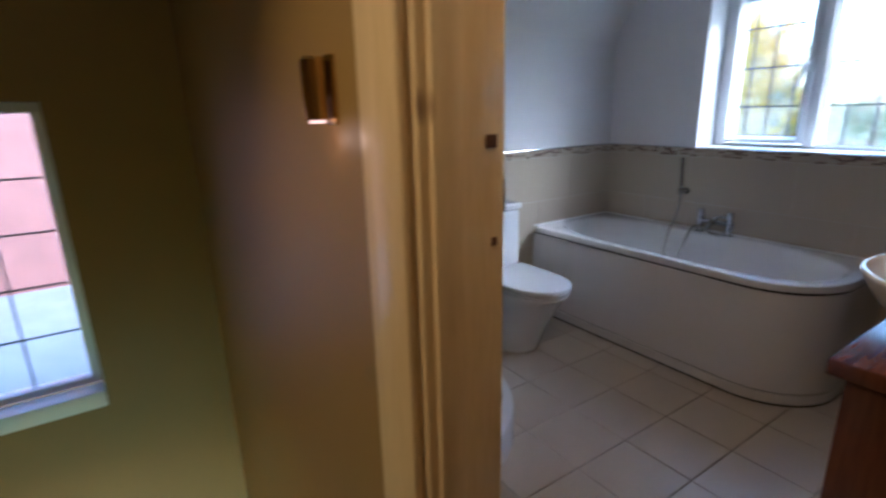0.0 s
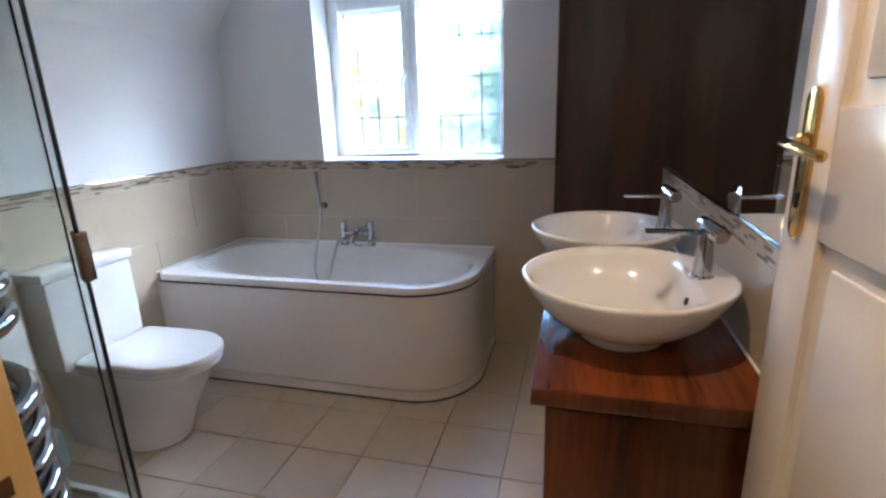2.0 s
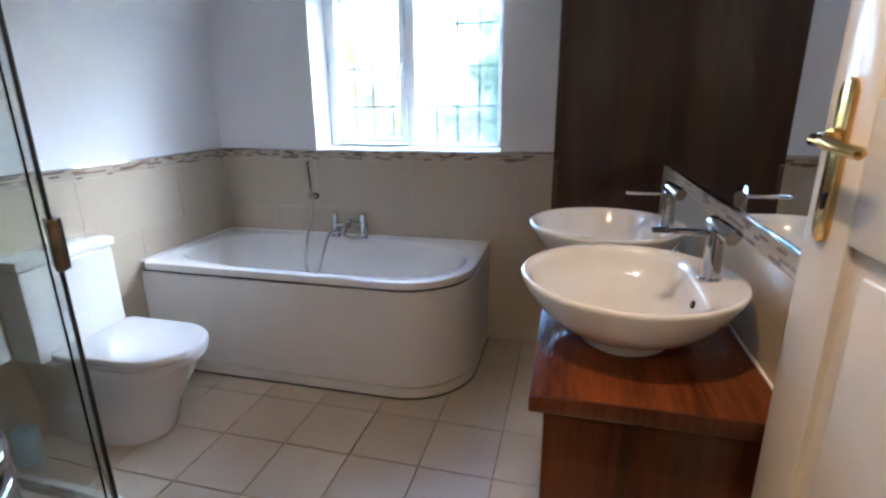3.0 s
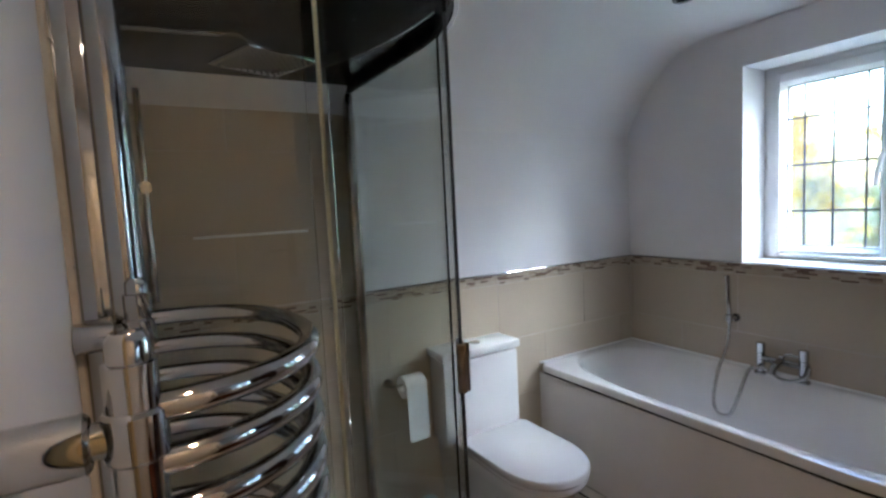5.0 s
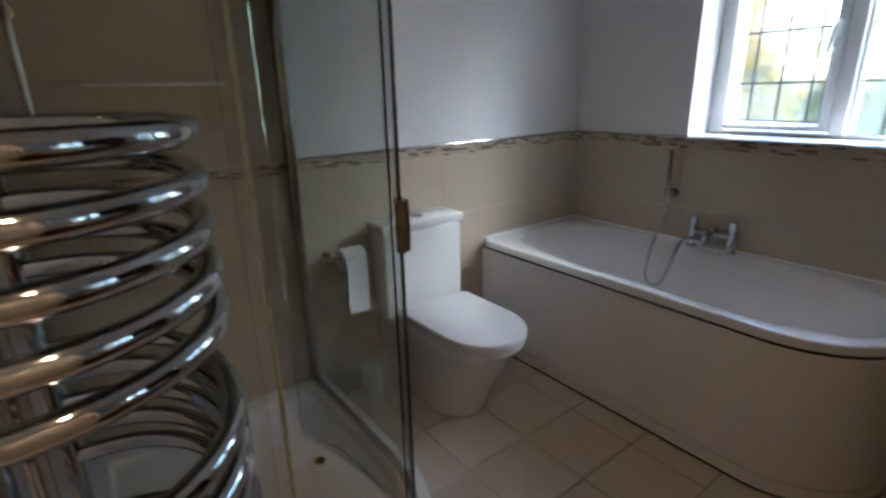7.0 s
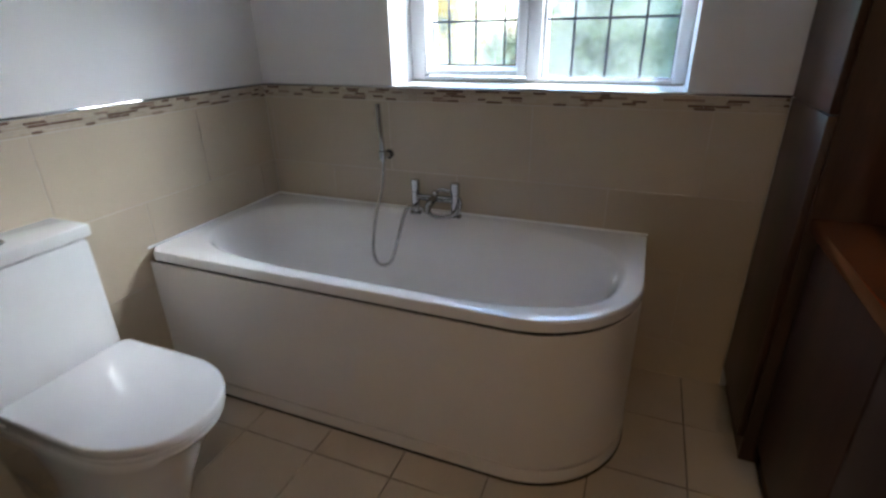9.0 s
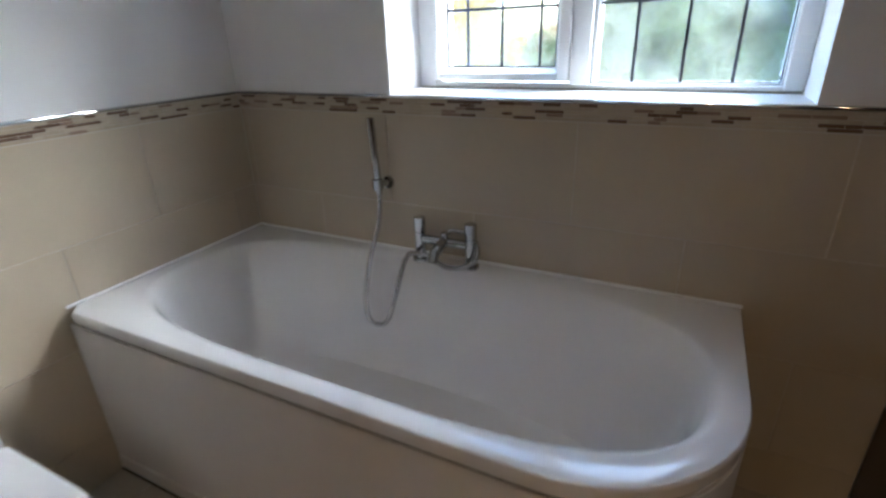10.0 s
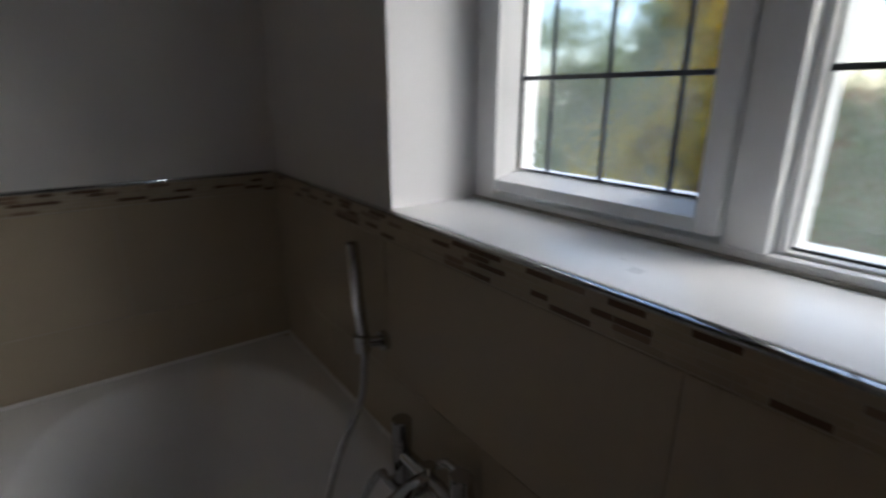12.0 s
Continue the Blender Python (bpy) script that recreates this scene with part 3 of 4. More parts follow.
def bath_mixer():
    t = thing("bath_mixer", (0.86, 2.94, 0.594), "chrome bath mixer tap with two square pillars on the bath rim", "tap")
    for x, nm in ((0.772, "pillar"), (0.950, "pillar")):
        bm = B()
        tube(bm, [(x, 2.940, 0.594), (x, 2.940, 0.602)], 0.027, 20)
        tube(bm, [(x, 2.940, 0.602), (x, 2.940, 0.692)], 0.0185, 20)
        part(nm, bm, CHROME, t)
        bm = B()
        tube(bm, [(x, 2.940, 0.694), (x, 2.940, 0.738), (x, 2.940, 0.741)], [0.0195, 0.0195, 0.017], 20)
        part("tap_head", bm, CHROME, t)
    bm = B()
    tube(bm, [(0.772, 2.940, 0.668), (0.950, 2.940, 0.668)], 0.015, 16)
    part("crossbar", bm, CHROME, t)
    bm = B()
    tube(bm, [(0.861, 2.940, 0.668), (0.861, 2.905, 0.668), (0.861, 2.865, 0.655), (0.861, 2.850, 0.63)], [0.018, 0.017, 0.016, 0.015], 14)
    part("spout", bm, CHROME, t)
    bm = B()
    tube(bm, [(0.861, 2.94, 0.668), (0.861, 2.94, 0.70)], 0.012, 12)
    part("diverter", bm, CHROME, t)


bath_mixer()


def bez(p, n=14):
    """A smooth line through points."""
    p = [Vector(q) for q in p]
    p = [p[0] * 2 - p[1]] + p + [p[-1] * 2 - p[-2]]
    res = []
    for i in range(1, len(p) - 2):
        for k in range(n):
            t = k / n
            a, b, c, d = p[i - 1], p[i], p[i + 1], p[i + 2]
            res.append(0.5 * (2 * b + (c - a) * t + (2 * a - 5 * b + 4 * c - d) * t * t + (3 * b - a - 3 * c + d) * t ** 3))
    return res + [p[-2]]


def hand_shower():
    t = thing("hand_shower", (0.62, 2.99, 0.83), "slim chrome hand shower on a wall holder with a looped hose", "shower")
    bm = B()
    tube(bm, [(0.634, 2.990, 0.830), (0.634, 2.978, 0.830)], 0.021, 20)
    tube(bm, [(0.634, 2.980, 0.830), (0.622, 2.945, 0.832)], 0.012, 12)
    tube(bm, [(0.621, 2.944, 0.815), (0.621, 2.942, 0.85)], 0.017, 16)
    part("wall_holder", bm, CHROME, t)
    bm = B()
    tube(bm, [(0.623, 2.946, 0.80), (0.622, 2.944, 0.86), (0.6205, 2.938, 0.93), (0.620, 2.932, 1.045)], [0.009, 0.012, 0.0125, 0.0125], 14)
    part("handset", bm, CHROME, t)
    bm = B()
    tube(bm, bez([(0.623, 2.946, 0.802), (0.618, 2.935, 0.70), (0.604, 2.885, 0.58), (0.602, 2.845, 0.45), (0.630, 2.825, 0.385), (0.692, 2.825, 0.395), (0.725, 2.845, 0.50), (0.737, 2.885, 0.59), (0.750, 2.905, 0.622), (0.772, 2.903, 0.628), (0.80, 2.90, 0.632), (0.835, 2.905, 0.62), (0.87, 2.897, 0.585 + 0.02), (0.92, 2.893, 0.606), (0.972, 2.905, 0.63), (0.978, 2.93, 0.662), (0.94, 2.965, 0.69), (0.88, 2.968, 0.70), (0.861, 2.955, 0.69)], 8), 0.008, 8)
    part("hose", bm, STEELHOSE, t, "flexible ribbed chrome hose")


hand_shower()


# ---- toilet ----
def dshape(x0, x1, yc, hw, z, n=36, sq=3.0):
    """A ring square at the wall side and round in front."""
    res = []
    xm = x1 - hw * 1.22
    xm = max(xm, x0 + 0.02)
    for k in range(n + 1):
        a = -math.pi / 2 + math.pi * k / n
        res.append((xm + (x1 - xm) * abs(math.cos(a)) ** 0.96, yc + hw * math.copysign(abs(math.sin(a)) ** 0.97, math.sin(a)), z))
    res += [(x0 + 0.02, yc + hw, z), (x0, yc + hw - 0.02, z), (x0, yc - hw + 0.02, z), (x0 + 0.02, yc - hw, z)]
    return res


def toilet():
    t = thing("toilet", (0.3, 1.79, 0), "white close-coupled toilet with its lid shut", "toilet")
    yc = 1.780
    bm = B()
    loft(bm, [dshape(0.012, 0.50, yc, 0.135, 0.002), dshape(0.012, 0.51, yc, 0.138, 0.02), dshape(0.012, 0.555, yc, 0.148, 0.142), dshape(0.012, 0.625, yc, 0.165, 0.266), dshape(0.012, 0.675, yc, 0.176, 0.342), dshape(0.012, 0.705, yc, 0.178, 0.375), dshape(0.016, 0.70, yc, 0.174, 0.385)])
    part("pan", bm, CERAMIC, t, angle=60)
    bm = B()
    loft(bm, [dshape(0.215, 0.714, yc, 0.176, 0.389), dshape(0.211, 0.714, yc, 0.180, 0.393), dshape(0.211, 0.714, yc, 0.180, 0.404), dshape(0.215, 0.708, yc, 0.176, 0.407)])
    part("seat", bm, SEAT, t, angle=60)
    bm = B()
    loft(bm, [dshape(0.207, 0.716, yc, 0.182, 0.4105), dshape(0.203, 0.720, yc, 0.184, 0.4125), dshape(0.203, 0.720, yc, 0.184, 0.4345), dshape(0.205, 0.717, yc, 0.182, 0.4375), dshape(0.211, 0.709, yc, 0.176, 0.439)])
    part("lid", bm, SEAT, t, angle=60)
    bm = B()
    tube(bm, [(0.196, yc - 0.145, 0.418), (0.196, yc - 0.10, 0.418)], 0.011, 12)
    part("seat_hinge", bm, CHROME, t)
    bm = B()
    tube(bm, [(0.196, yc + 0.10, 0.418), (0.196, yc + 0.145, 0.418)], 0.011, 12)
    part("seat_hinge", bm, CHROME, t)
    bm = B()
    box(bm, 0.012, 0.170, yc - 0.195, yc + 0.195, 0.385, 0.771, 0.018)
    part("cistern", bm, CERAMIC, t)
    bm = B()
    box(bm, 0.008, 0.178, yc - 0.203, yc + 0.203, 0.774, 0.812, 0.008)
    part("cistern_lid", bm, CERAMIC, t)
    bm = B()
    tube(bm, [(0.095, yc, 0.811), (0.095, yc, 0.816), (0.095, yc, 0.8175)], [0.026, 0.026, 0.023], 24)
    part("flush_button", bm, CHROME, t, "round chrome flush button")


toilet()


def roll_holder():
    t = thing("toilet_roll_holder", (0.012, 1.40, 0.69), "chrome toilet roll holder with a half-used hanging roll", "roll holder")
    bm = B()
    tube(bm, [(0.011, 1.372, 0.69), (0.022, 1.372, 0.69)], 0.022, 18)
    tube(bm, [(0.02, 1.372, 0.69), (0.07, 1.372, 0.69)], 0.008, 10)
    tube(bm, [(0.07, 1.366, 0.69), (0.07, 1.54, 0.69)], 0.007, 10)
    part("holder_arm", bm, CHROME, t)
    r = thing("toilet_roll", (0.07, 1.46, 0.69), "white toilet roll with a loose hanging sheet", "toilet roll")
    bm = B()
    rings = []
    for rr, y in ((0.020, 1.415), (0.047, 1.415), (0.048, 1.417), (0.048, 1.513), (0.047, 1.515), (0.020, 1.515)):
        rings.append([(0.07 + rr * math.cos(2 * math.pi * k / 40), y, 0.678 + rr * math.sin(2 * math.pi * k / 40)) for k in range(40)])
    rings.append(rings[0])
    loft(bm, rings, False, False)
    part("roll", bm, PAPER, r)
    bm = B()
    pts = [(0.108, 0.705), (0.1185, 0.68), (0.119, 0.62), (0.117, 0.54), (0.121, 0.47), (0.119, 0.445)]
    loft(bm, [[(x, 1.418, z), (x, 1.512 + (0.705 - z) * 0.02, z), (x - 0.0012, 1.512 + (0.705 - z) * 0.02, z), (x - 0.0012, 1.418, z)] for x, z in pts])
    part("loose_sheet", bm, PAPER, r)
    # plastic bottle on the floor beyond the shower
    c = thing("cleaner_tub", (0.11, 1.50, 0), "pale blue plastic toilet brush pot on the floor", "brush pot")
    bm = B()
    rings = []
    for rr, z in ((0.040, 0.001), (0.045, 0.004), (0.046, 0.05), (0.044, 0.14), (0.042, 0.155), (0.036, 0.16)):
        rings.append([(0.11 + rr * math.cos(2 * math.pi * k / 24), 1.50 + rr * math.sin(2 * math.pi * k / 24), z) for k in range(24)])
    loft(bm, rings)
    part("pot", bm, BLUEP, c)


roll_holder()


# ---- shower ----
SCX, SCY, GR = 0.65, 0.77, 0.49
TRAYZ = 0.15


def shower():
    s = thing("shower_enclosure", (0.6, 0.85, 0), "curved corner shower with open glass door, chrome frame and black roof", "shower cubicle")

    def quad(x1, y1, r, n=28):
        return [(0.012, DOORW + 0.012), (x1, DOORW + 0.012)] + arc(x1 - r, y1 - r, r, 0, 90, n) + [(0.012, y1)]

    bm = B()
    def ring(x1, y1, r, z):
        return [(x, y, z) for x, y in quad(x1, y1, r)]
    def inn(d, z):
        o = quad(1.20 - d, 1.32 - d, 0.55 - d)
        return [(max(x, 0.012 + d * 0.6), max(y, DOORW + 0.012 + d * 0.6), z) for x, y in o]
    loft(bm, [ring(1.20, 1.32, 0.55, 0.004), ring(1.20, 1.32, 0.55, TRAYZ - 0.012), ring(1.197, 1.317, 0.547, TRAYZ - 0.003), ring(1.19, 1.31, 0.54, TRAYZ), inn(0.075, TRAYZ), inn(0.085, TRAYZ - 0.004), inn(0.10, TRAYZ - 0.03), inn(0.14, TRAYZ - 0.036)])
    part("shower_tray", bm, TRAYM, s, "white raised shower tray", angle=50)
    bm = B()
    tube(bm, [(0.487, 1.07, TRAYZ - 0.037), (0.487, 1.07, TRAYZ - 0.030), (0.487, 1.07, TRAYZ - 0.027)], [0.045, 0.045, 0.038], 28)
    part("waste_rim", bm, TRAYM, s, "round white waste rim")
    bm = B()
    tube(bm, [(0.487, 1.07, TRAYZ - 0.0275), (0.487, 1.07, TRAYZ - 0.023), (0.487, 1.07, TRAYZ - 0.020)], [0.018, 0.018, 0.010], 20)
    part("waste_plug", bm, BRASS, s, "small yellowed metal waste plug")
    gz0, gz1 = TRAYZ + 0.025, 1.925
    y1, x1 = SCY + GR, SCX + GR
    ha = 58
    bm = B()
    strip(bm, [(0.05, y1), (0.35, y1)] + arc(SCX, SCY, GR, 90, ha + 1.2, 8), gz0, gz1, 0.006)
    part("fixed_pane", bm, GLASS, s)
    bm = B()
    strip(bm, [(0.900, 1.166), (0.80, 1.166), (0.68, 1.155), (0.54, 1.130), (0.42, 1.092), (0.36, 1.066)], gz0, gz1, 0.006)
    part("door_pane", bm, GLASS, s, "curved clear glass shower door folded open")
    bm = B()
    strip(bm, [(x1, SCY - 0.01), (x1, DOORW + 0.05)], gz0, gz1, 0.006)
    part("fixed_pane", bm, GLASS, s)
    for a in (ha + 1.0, ha - 1.0):
        bm = B()
        e = arc(SCX, SCY, GR, a, a, 1)[0]
        tube(bm, [(e[0], e[1], gz0), (e[0], e[1], gz1)], 0.0045, 8)
        part("edge_seal", bm, GASKET, s, "dark rubber glass seal")
    bm = B()
    e = arc(SCX, SCY, GR, 2, 2, 1)[0]
    box(bm, e[0] - 0.004, e[0] + 0.004, e[1] - 0.006, e[1] + 0.002, gz0, gz1, 0.003)
    part("door_seal", bm, EDGEG, s, "yellowed plastic door seal")
    # frame
    bm = B()
    box(bm, 0.012, 0.055, y1 - 0.018, y1 + 0.018, TRAYZ, 1.93, 0.005)
    part("wall_channel", bm, CHROME, s)
    bm = B()
    tube(bm, [(x1 - 0.004, DOORW + 0.064, TRAYZ), (x1 - 0.004, DOORW + 0.064, 1.93)], 0.025, 22)
    box(bm, x1 - 0.010, x1 + 0.010, DOORW + 0.009, DOORW + 0.045, TRAYZ, 1.93, 0.002)
    part("wall_channel", bm, CHROME, s)
    line = [(0.03, y1), (0.35, y1)] + arc(SCX, SCY, GR, 90, 0, 28) + [(x1, DOORW + 0.03)]
    bm = B()
    strip(bm, line, TRAYZ, TRAYZ + 0.026, 0.022)
    part("bottom_rail", bm, CHROME, s)
    bm = B()
    strip(bm, line, 1.92, 1.945, 0.024)
    part("top_rail", bm, BLACK, s)
    bm = B()
    q = quad(x1 + 0.025, y1 + 0.025, GR + 0.025)
    loft(bm, [[(x, y, 1.945) for x, y in q], [(x, y, 1.99) for x, y in q]])
    part("canopy", bm, BLACK, s, "gloss black shower roof")
    bm = B()
    rim = [(0.012, y1 + 0.03), (0.35, y1 + 0.03)] + arc(SCX, SCY, GR + 0.03, 90, 0, 32) + [(x1 + 0.03, DOORW + 0.01)]
    strip(bm, rim, 1.938, 2.0, 0.012)
    part("canopy_rim", bm, CHROME, s, "curved silver roof rim")
    # hinge
    for z in (1.035,):
        e = arc(SCX, SCY, GR, ha, ha, 1)[0]
        m = Matrix.Translation((e[0], e[1], z)) @ Matrix.Rotation(radians(ha), 4, "Z")
        if z:
            bm = B()
            box(bm, -0.012, 0.012, -0.024, 0.044, -0.064, 0.064, 0.003, m)
            tube(bm, [m @ Vector((0.014, 0, -0.064)), m @ Vector((0.014, 0, 0.064))], 0.008, 12)
            part("hinge", bm, BRONZE, s, "square dull metal glass hinge")
    # riser rail with slider, arm and rain head
    bm = B()
    tube(bm, [(0.07, 0.525, 1.18), (0.07, 0.525, 1.88)], 0.011, 12)
    for z in (1.20, 1.86):
        tube(bm, [(0.01, 0.525, z), (0.07, 0.525, z)], 0.009, 10)
    part("riser_rail", bm, CHROME, s)
    bm = B()
    tube(bm, [(0.06, 0.525, 1.56), (0.115, 0.525, 1.56)], 0.02, 14)
    part("rail_slider", bm, CHROME, s)
    bm = B()
    tube(bm, bez([(0.50, DOORW + 0.012, 1.925), (0.505, DOORW + 0.08, 1.928), (0.545, DOORW + 0.31, 1.928), (0.548, DOORW + 0.36, 1.922), (0.542, DOORW + 0.395, 1.90), (0.540, DOORW + 0.405, 1.878)], 6), 0.009, 10)
    part("shower_arm", bm, CHROME, s)
    m = Matrix.Translation((0.54, 0.83, 1.868)) @ Matrix.Rotation(radians(20), 4, "Z")
    bm = B()
    box(bm, -0.105, 0.105, -0.105, 0.105, -0.006, 0.006, 0.004, m)
    tube(bm, [m @ Vector((0, 0, 0.005)), m @ Vector((0, 0, 0.02))], 0.018, 16)
    head = part("rain_head", bm, CHROME, s, "square chrome rain shower head")
    bm = B()
    for i in range(9):
        for j in range(9):
            x, y = -0.084 + i * 0.021, -0.084 + j * 0.021
            tube(bm, [m @ Vector((x, y, -0.0058)), m @ Vector((x, y, -0.0085))], 0.004, 6)
    nz = part("nozzles", bm, GASKET, head, "grid of small dark rubber nozzles")
    nz["kind"] = "stuff"


shower()


# ---- towel rail ----
def towel_rail():
    t = thing("towel_rail", (1.36, 0.52, 0), "tall chrome ladder towel rail with bowed bars on the wall", "towel rail")
    xa, xb, yp = 1.166, 1.556, 0.496
    for x in (xa, xb):
        bm = B()
        tube(bm, [(x, yp, 0.30), (x, yp, 1.352), (x, yp, 1.353), (x, yp, 1.368), (x, yp, 1.374)], [0.018, 0.018, 0.0145, 0.0145, 0.010], 18)
        part("upright", bm, CHROME, t)
        for z in (1.30, 0.42):
            bm = B()
            tube(bm, [(x, DOORW + 0.001, z), (x, DOORW + 0.046, z), (x, DOORW + 0.049, z)], [0.021, 0.021, 0.018], 18)
            tube(bm, [(x, DOORW + 0.048, z), (x, yp, z)], 0.013, 12)
            tube(bm, [(x, yp, z - 0.019), (x, yp, z - 0.016), (x, yp, z + 0.016), (x, yp, z + 0.019)], [0.0185, 0.0215, 0.0215, 0.0185], 18)
            part("wall_bracket", bm, CHROME, t)
    zs = [1.315, 1.274, 1.233, 1.193, 1.153, 1.050, 1.011, 0.972, 0.933, 0.894, 0.790, 0.751, 0.712, 0.673, 0.634]
    for z in zs:
        n = 28
        pts = []
        for k in range(n + 1):
            a = math.pi * k / n
            pts.append(((xa + xb) / 2 - (xb - xa) / 2 * math.copysign(abs(math.cos(a)) ** 0.88, math.cos(a)), yp + 0.170 * math.sin(a) ** 0.85, z))
        bm = B()
        tube(bm, pts, 0.0115, 12, False)
        part("bar", bm, CHROME, t, angle=70)


towel_rail()


# ---- vanity, basins, tall cabinet, mirror ----
def vanity():
    v = thing("vanity_unit", (2.3, 1.9, 0), "dark walnut vanity cabinet along the wall", "cabinet")
    bm = B()
    box(bm, 2.100, 2.518, 1.128, 1.146, 0.0, 0.805, 0.001)
    part("end_panel", bm, VANITY, v)
    bm = B()
    box(bm, 2.118, 2.518, 1.147, 2.598, 0.0, 0.804)
    part("carcass", bm, VANITY, v)
    # fronts get the darker walnut, painting their shade; the end panel stays lighter
    for i in range(3):
        y0 = 1.130 + i * 0.489
        bm = B()
        box(bm, 2.099, 2.117, y0 + 0.018 if i == 0 else y0 + 0.002, y0 + 0.486, 0.09, 0.80, 0.002)
        part("cabinet_door", bm, WALNUT, v)
    w = thing("worktop", (2.3, 1.85, 0.806), "glossy red-brown walnut worktop with a squared front edge", "worktop")
    bm = B()
    box(bm, 2.072, 2.518, 1.105, 2.598, 0.806, 0.843, 0.003)
    part("slab", bm, WORKTOP, w)
    bm = B()
    box(bm, 2.072, 2.518, 1.101, 1.1045, 0.8065, 0.8415, 0.001)
    part("edge_band", bm, VANITY, w)


vanity()


def basin():
    b = thing("wash_basin", (2.258, 1.375, 0.843), "round white ceramic countertop basin with a chrome mixer", "basin", "basins on the worktop")
    cx, cy, z0, sz = 2.258, 1.375, 0.843, 1.27

    def ring(r, z, k=1.0):
        return [(cx + r * 0.955 * math.cos(2 * math.pi * i / 72), cy + r * 0.955 * math.sin(2 * math.pi * i / 72), z0 + sz * z) for i in range(72)]

    def bowl_ring(r, z, flat):
        """A ring of the inside, flattened on the wall side where the tap ledge is."""
        res = []
        for i in range(72):
            t = 2 * math.pi * i / 72
            q = r * 0.955
            c = math.cos(t)
            if c > 0.02:
                q = (q ** -9 + (flat / c) ** -9) ** (-1 / 9)
            res.append((cx + q * c, cy + q * math.sin(t), z0 + sz * z))
        return res

    bm = B()
    loft(bm, [ring(0.095, 0.002), ring(0.098, 0.004), ring(0.094, 0.018), ring(0.10, 0.022), ring(0.135, 0.030), ring(0.175, 0.048), ring(0.207, 0.072), ring(0.228, 0.098), ring(0.240, 0.115), ring(0.242, 0.121), ring(0.239, 0.1245), ring(0.233, 0.1245),
              bowl_ring(0.226, 0.1195, 0.152), bowl_ring(0.222, 0.1165, 0.142), bowl_ring(0.217, 0.108, 0.133), bowl_ring(0.204, 0.088, 0.126), bowl_ring(0.180, 0.062, 0.118), bowl_ring(0.14, 0.042, 0.105), bowl_ring(0.09, 0.033, 0.09), bowl_ring(0.03, 0.031, 0.09)])
    part("bowl", bm, CERAMIC, b, angle=70)
    bm = B()
    tube(bm, [(cx + 0.127, cy - 0.045, z0 + 0.112), (cx + 0.1215, cy - 0.045, z0 + 0.1135)], 0.0085, 16)
    part("overflow", bm, DARK, b, "dark oval overflow hole")
    bm = B()
    tube(bm, [(cx, cy, z0 + 0.039), (cx, cy, z0 + 0.045)], 0.032, 24)
    part("waste", bm, CHROME, b)
    m = thing("basin_mixer", (2.420, 1.385, z0 + 0.149), "chrome pillar basin mixer with a straight spout", "tap", "basin mixers")
    tx, ty, tz = 2.420, 1.385, z0 + 0.1495
    bm = B()
    tube(bm, [(tx, ty, tz), (tx, ty, tz + 0.006), (tx, ty, tz + 0.010), (tx, ty, tz + 0.115)], [0.025, 0.025, 0.0205, 0.0155], 24)
    part("body", bm, CHROME, m)
    bm = B()
    box(bm, tx - 0.125, tx + 0.006, ty - 0.0115, ty + 0.0125, tz + 0.097, tz + 0.108, 0.0035)
    part("spout", bm, CHROME, m)
    bm = B()
    tube(bm, [(tx - 0.008, ty + 0.024, tz + 0.124), (tx - 0.006, ty + 0.018, tz + 0.123), (tx + 0.002, ty - 0.006, tz + 0.119), (tx + 0.018, ty - 0.052, tz + 0.107), (tx + 0.0187, ty - 0.054, tz + 0.1065)], [0.010, 0.0145, 0.0155, 0.0185, 0.0165], 22)
    part("lever", bm, CHROME, m)
    copy_thing(b, Matrix.Translation((-0.022, 0.49, 0)) @ b.matrix_world)
    copy_thing(m, Matrix.Translation((-0.007, 0.48, 0)) @ m.matrix_world)


bpy.context.view_layer.update()
basin()


def tall_cabinet():
    c = thing("tall_cabinet", (2.28, 2.8, 0), "tall dark walnut bathroom cabinet reaching the ceiling", "cabinet")
    bm = B()
    box(bm, 2.066, 2.518, 2.602, 2.62, 0, 2.223, 0.001)
    part("end_panel", bm, WALNUT, c)
    bm = B()
    box(bm, 2.068, 2.518, 2.6205, 2.988, 0, 2.222)
    part("carcass", bm, WALNUT, c)
    for z0, z1 in ((0.09, 1.1), (1.104, 2.2)):
        bm = B()
        box(bm, 2.045, 2.066, 2.606, 2.986, z0, z1, 0.002)
        part("cabinet_door", bm, WALNUT, c)


tall_cabinet()

bm = B()
box(bm, 2.508, 2.513, 1.02, 2.598, 1.112, 2.15, 0.0015)
mir = thing("wall_mirror", (2.51, 1.8, 1.11), "large frameless wall mirror above the basins", "mirror")
part("mirror_glass", bm, MIRRORM, mir, "", False)


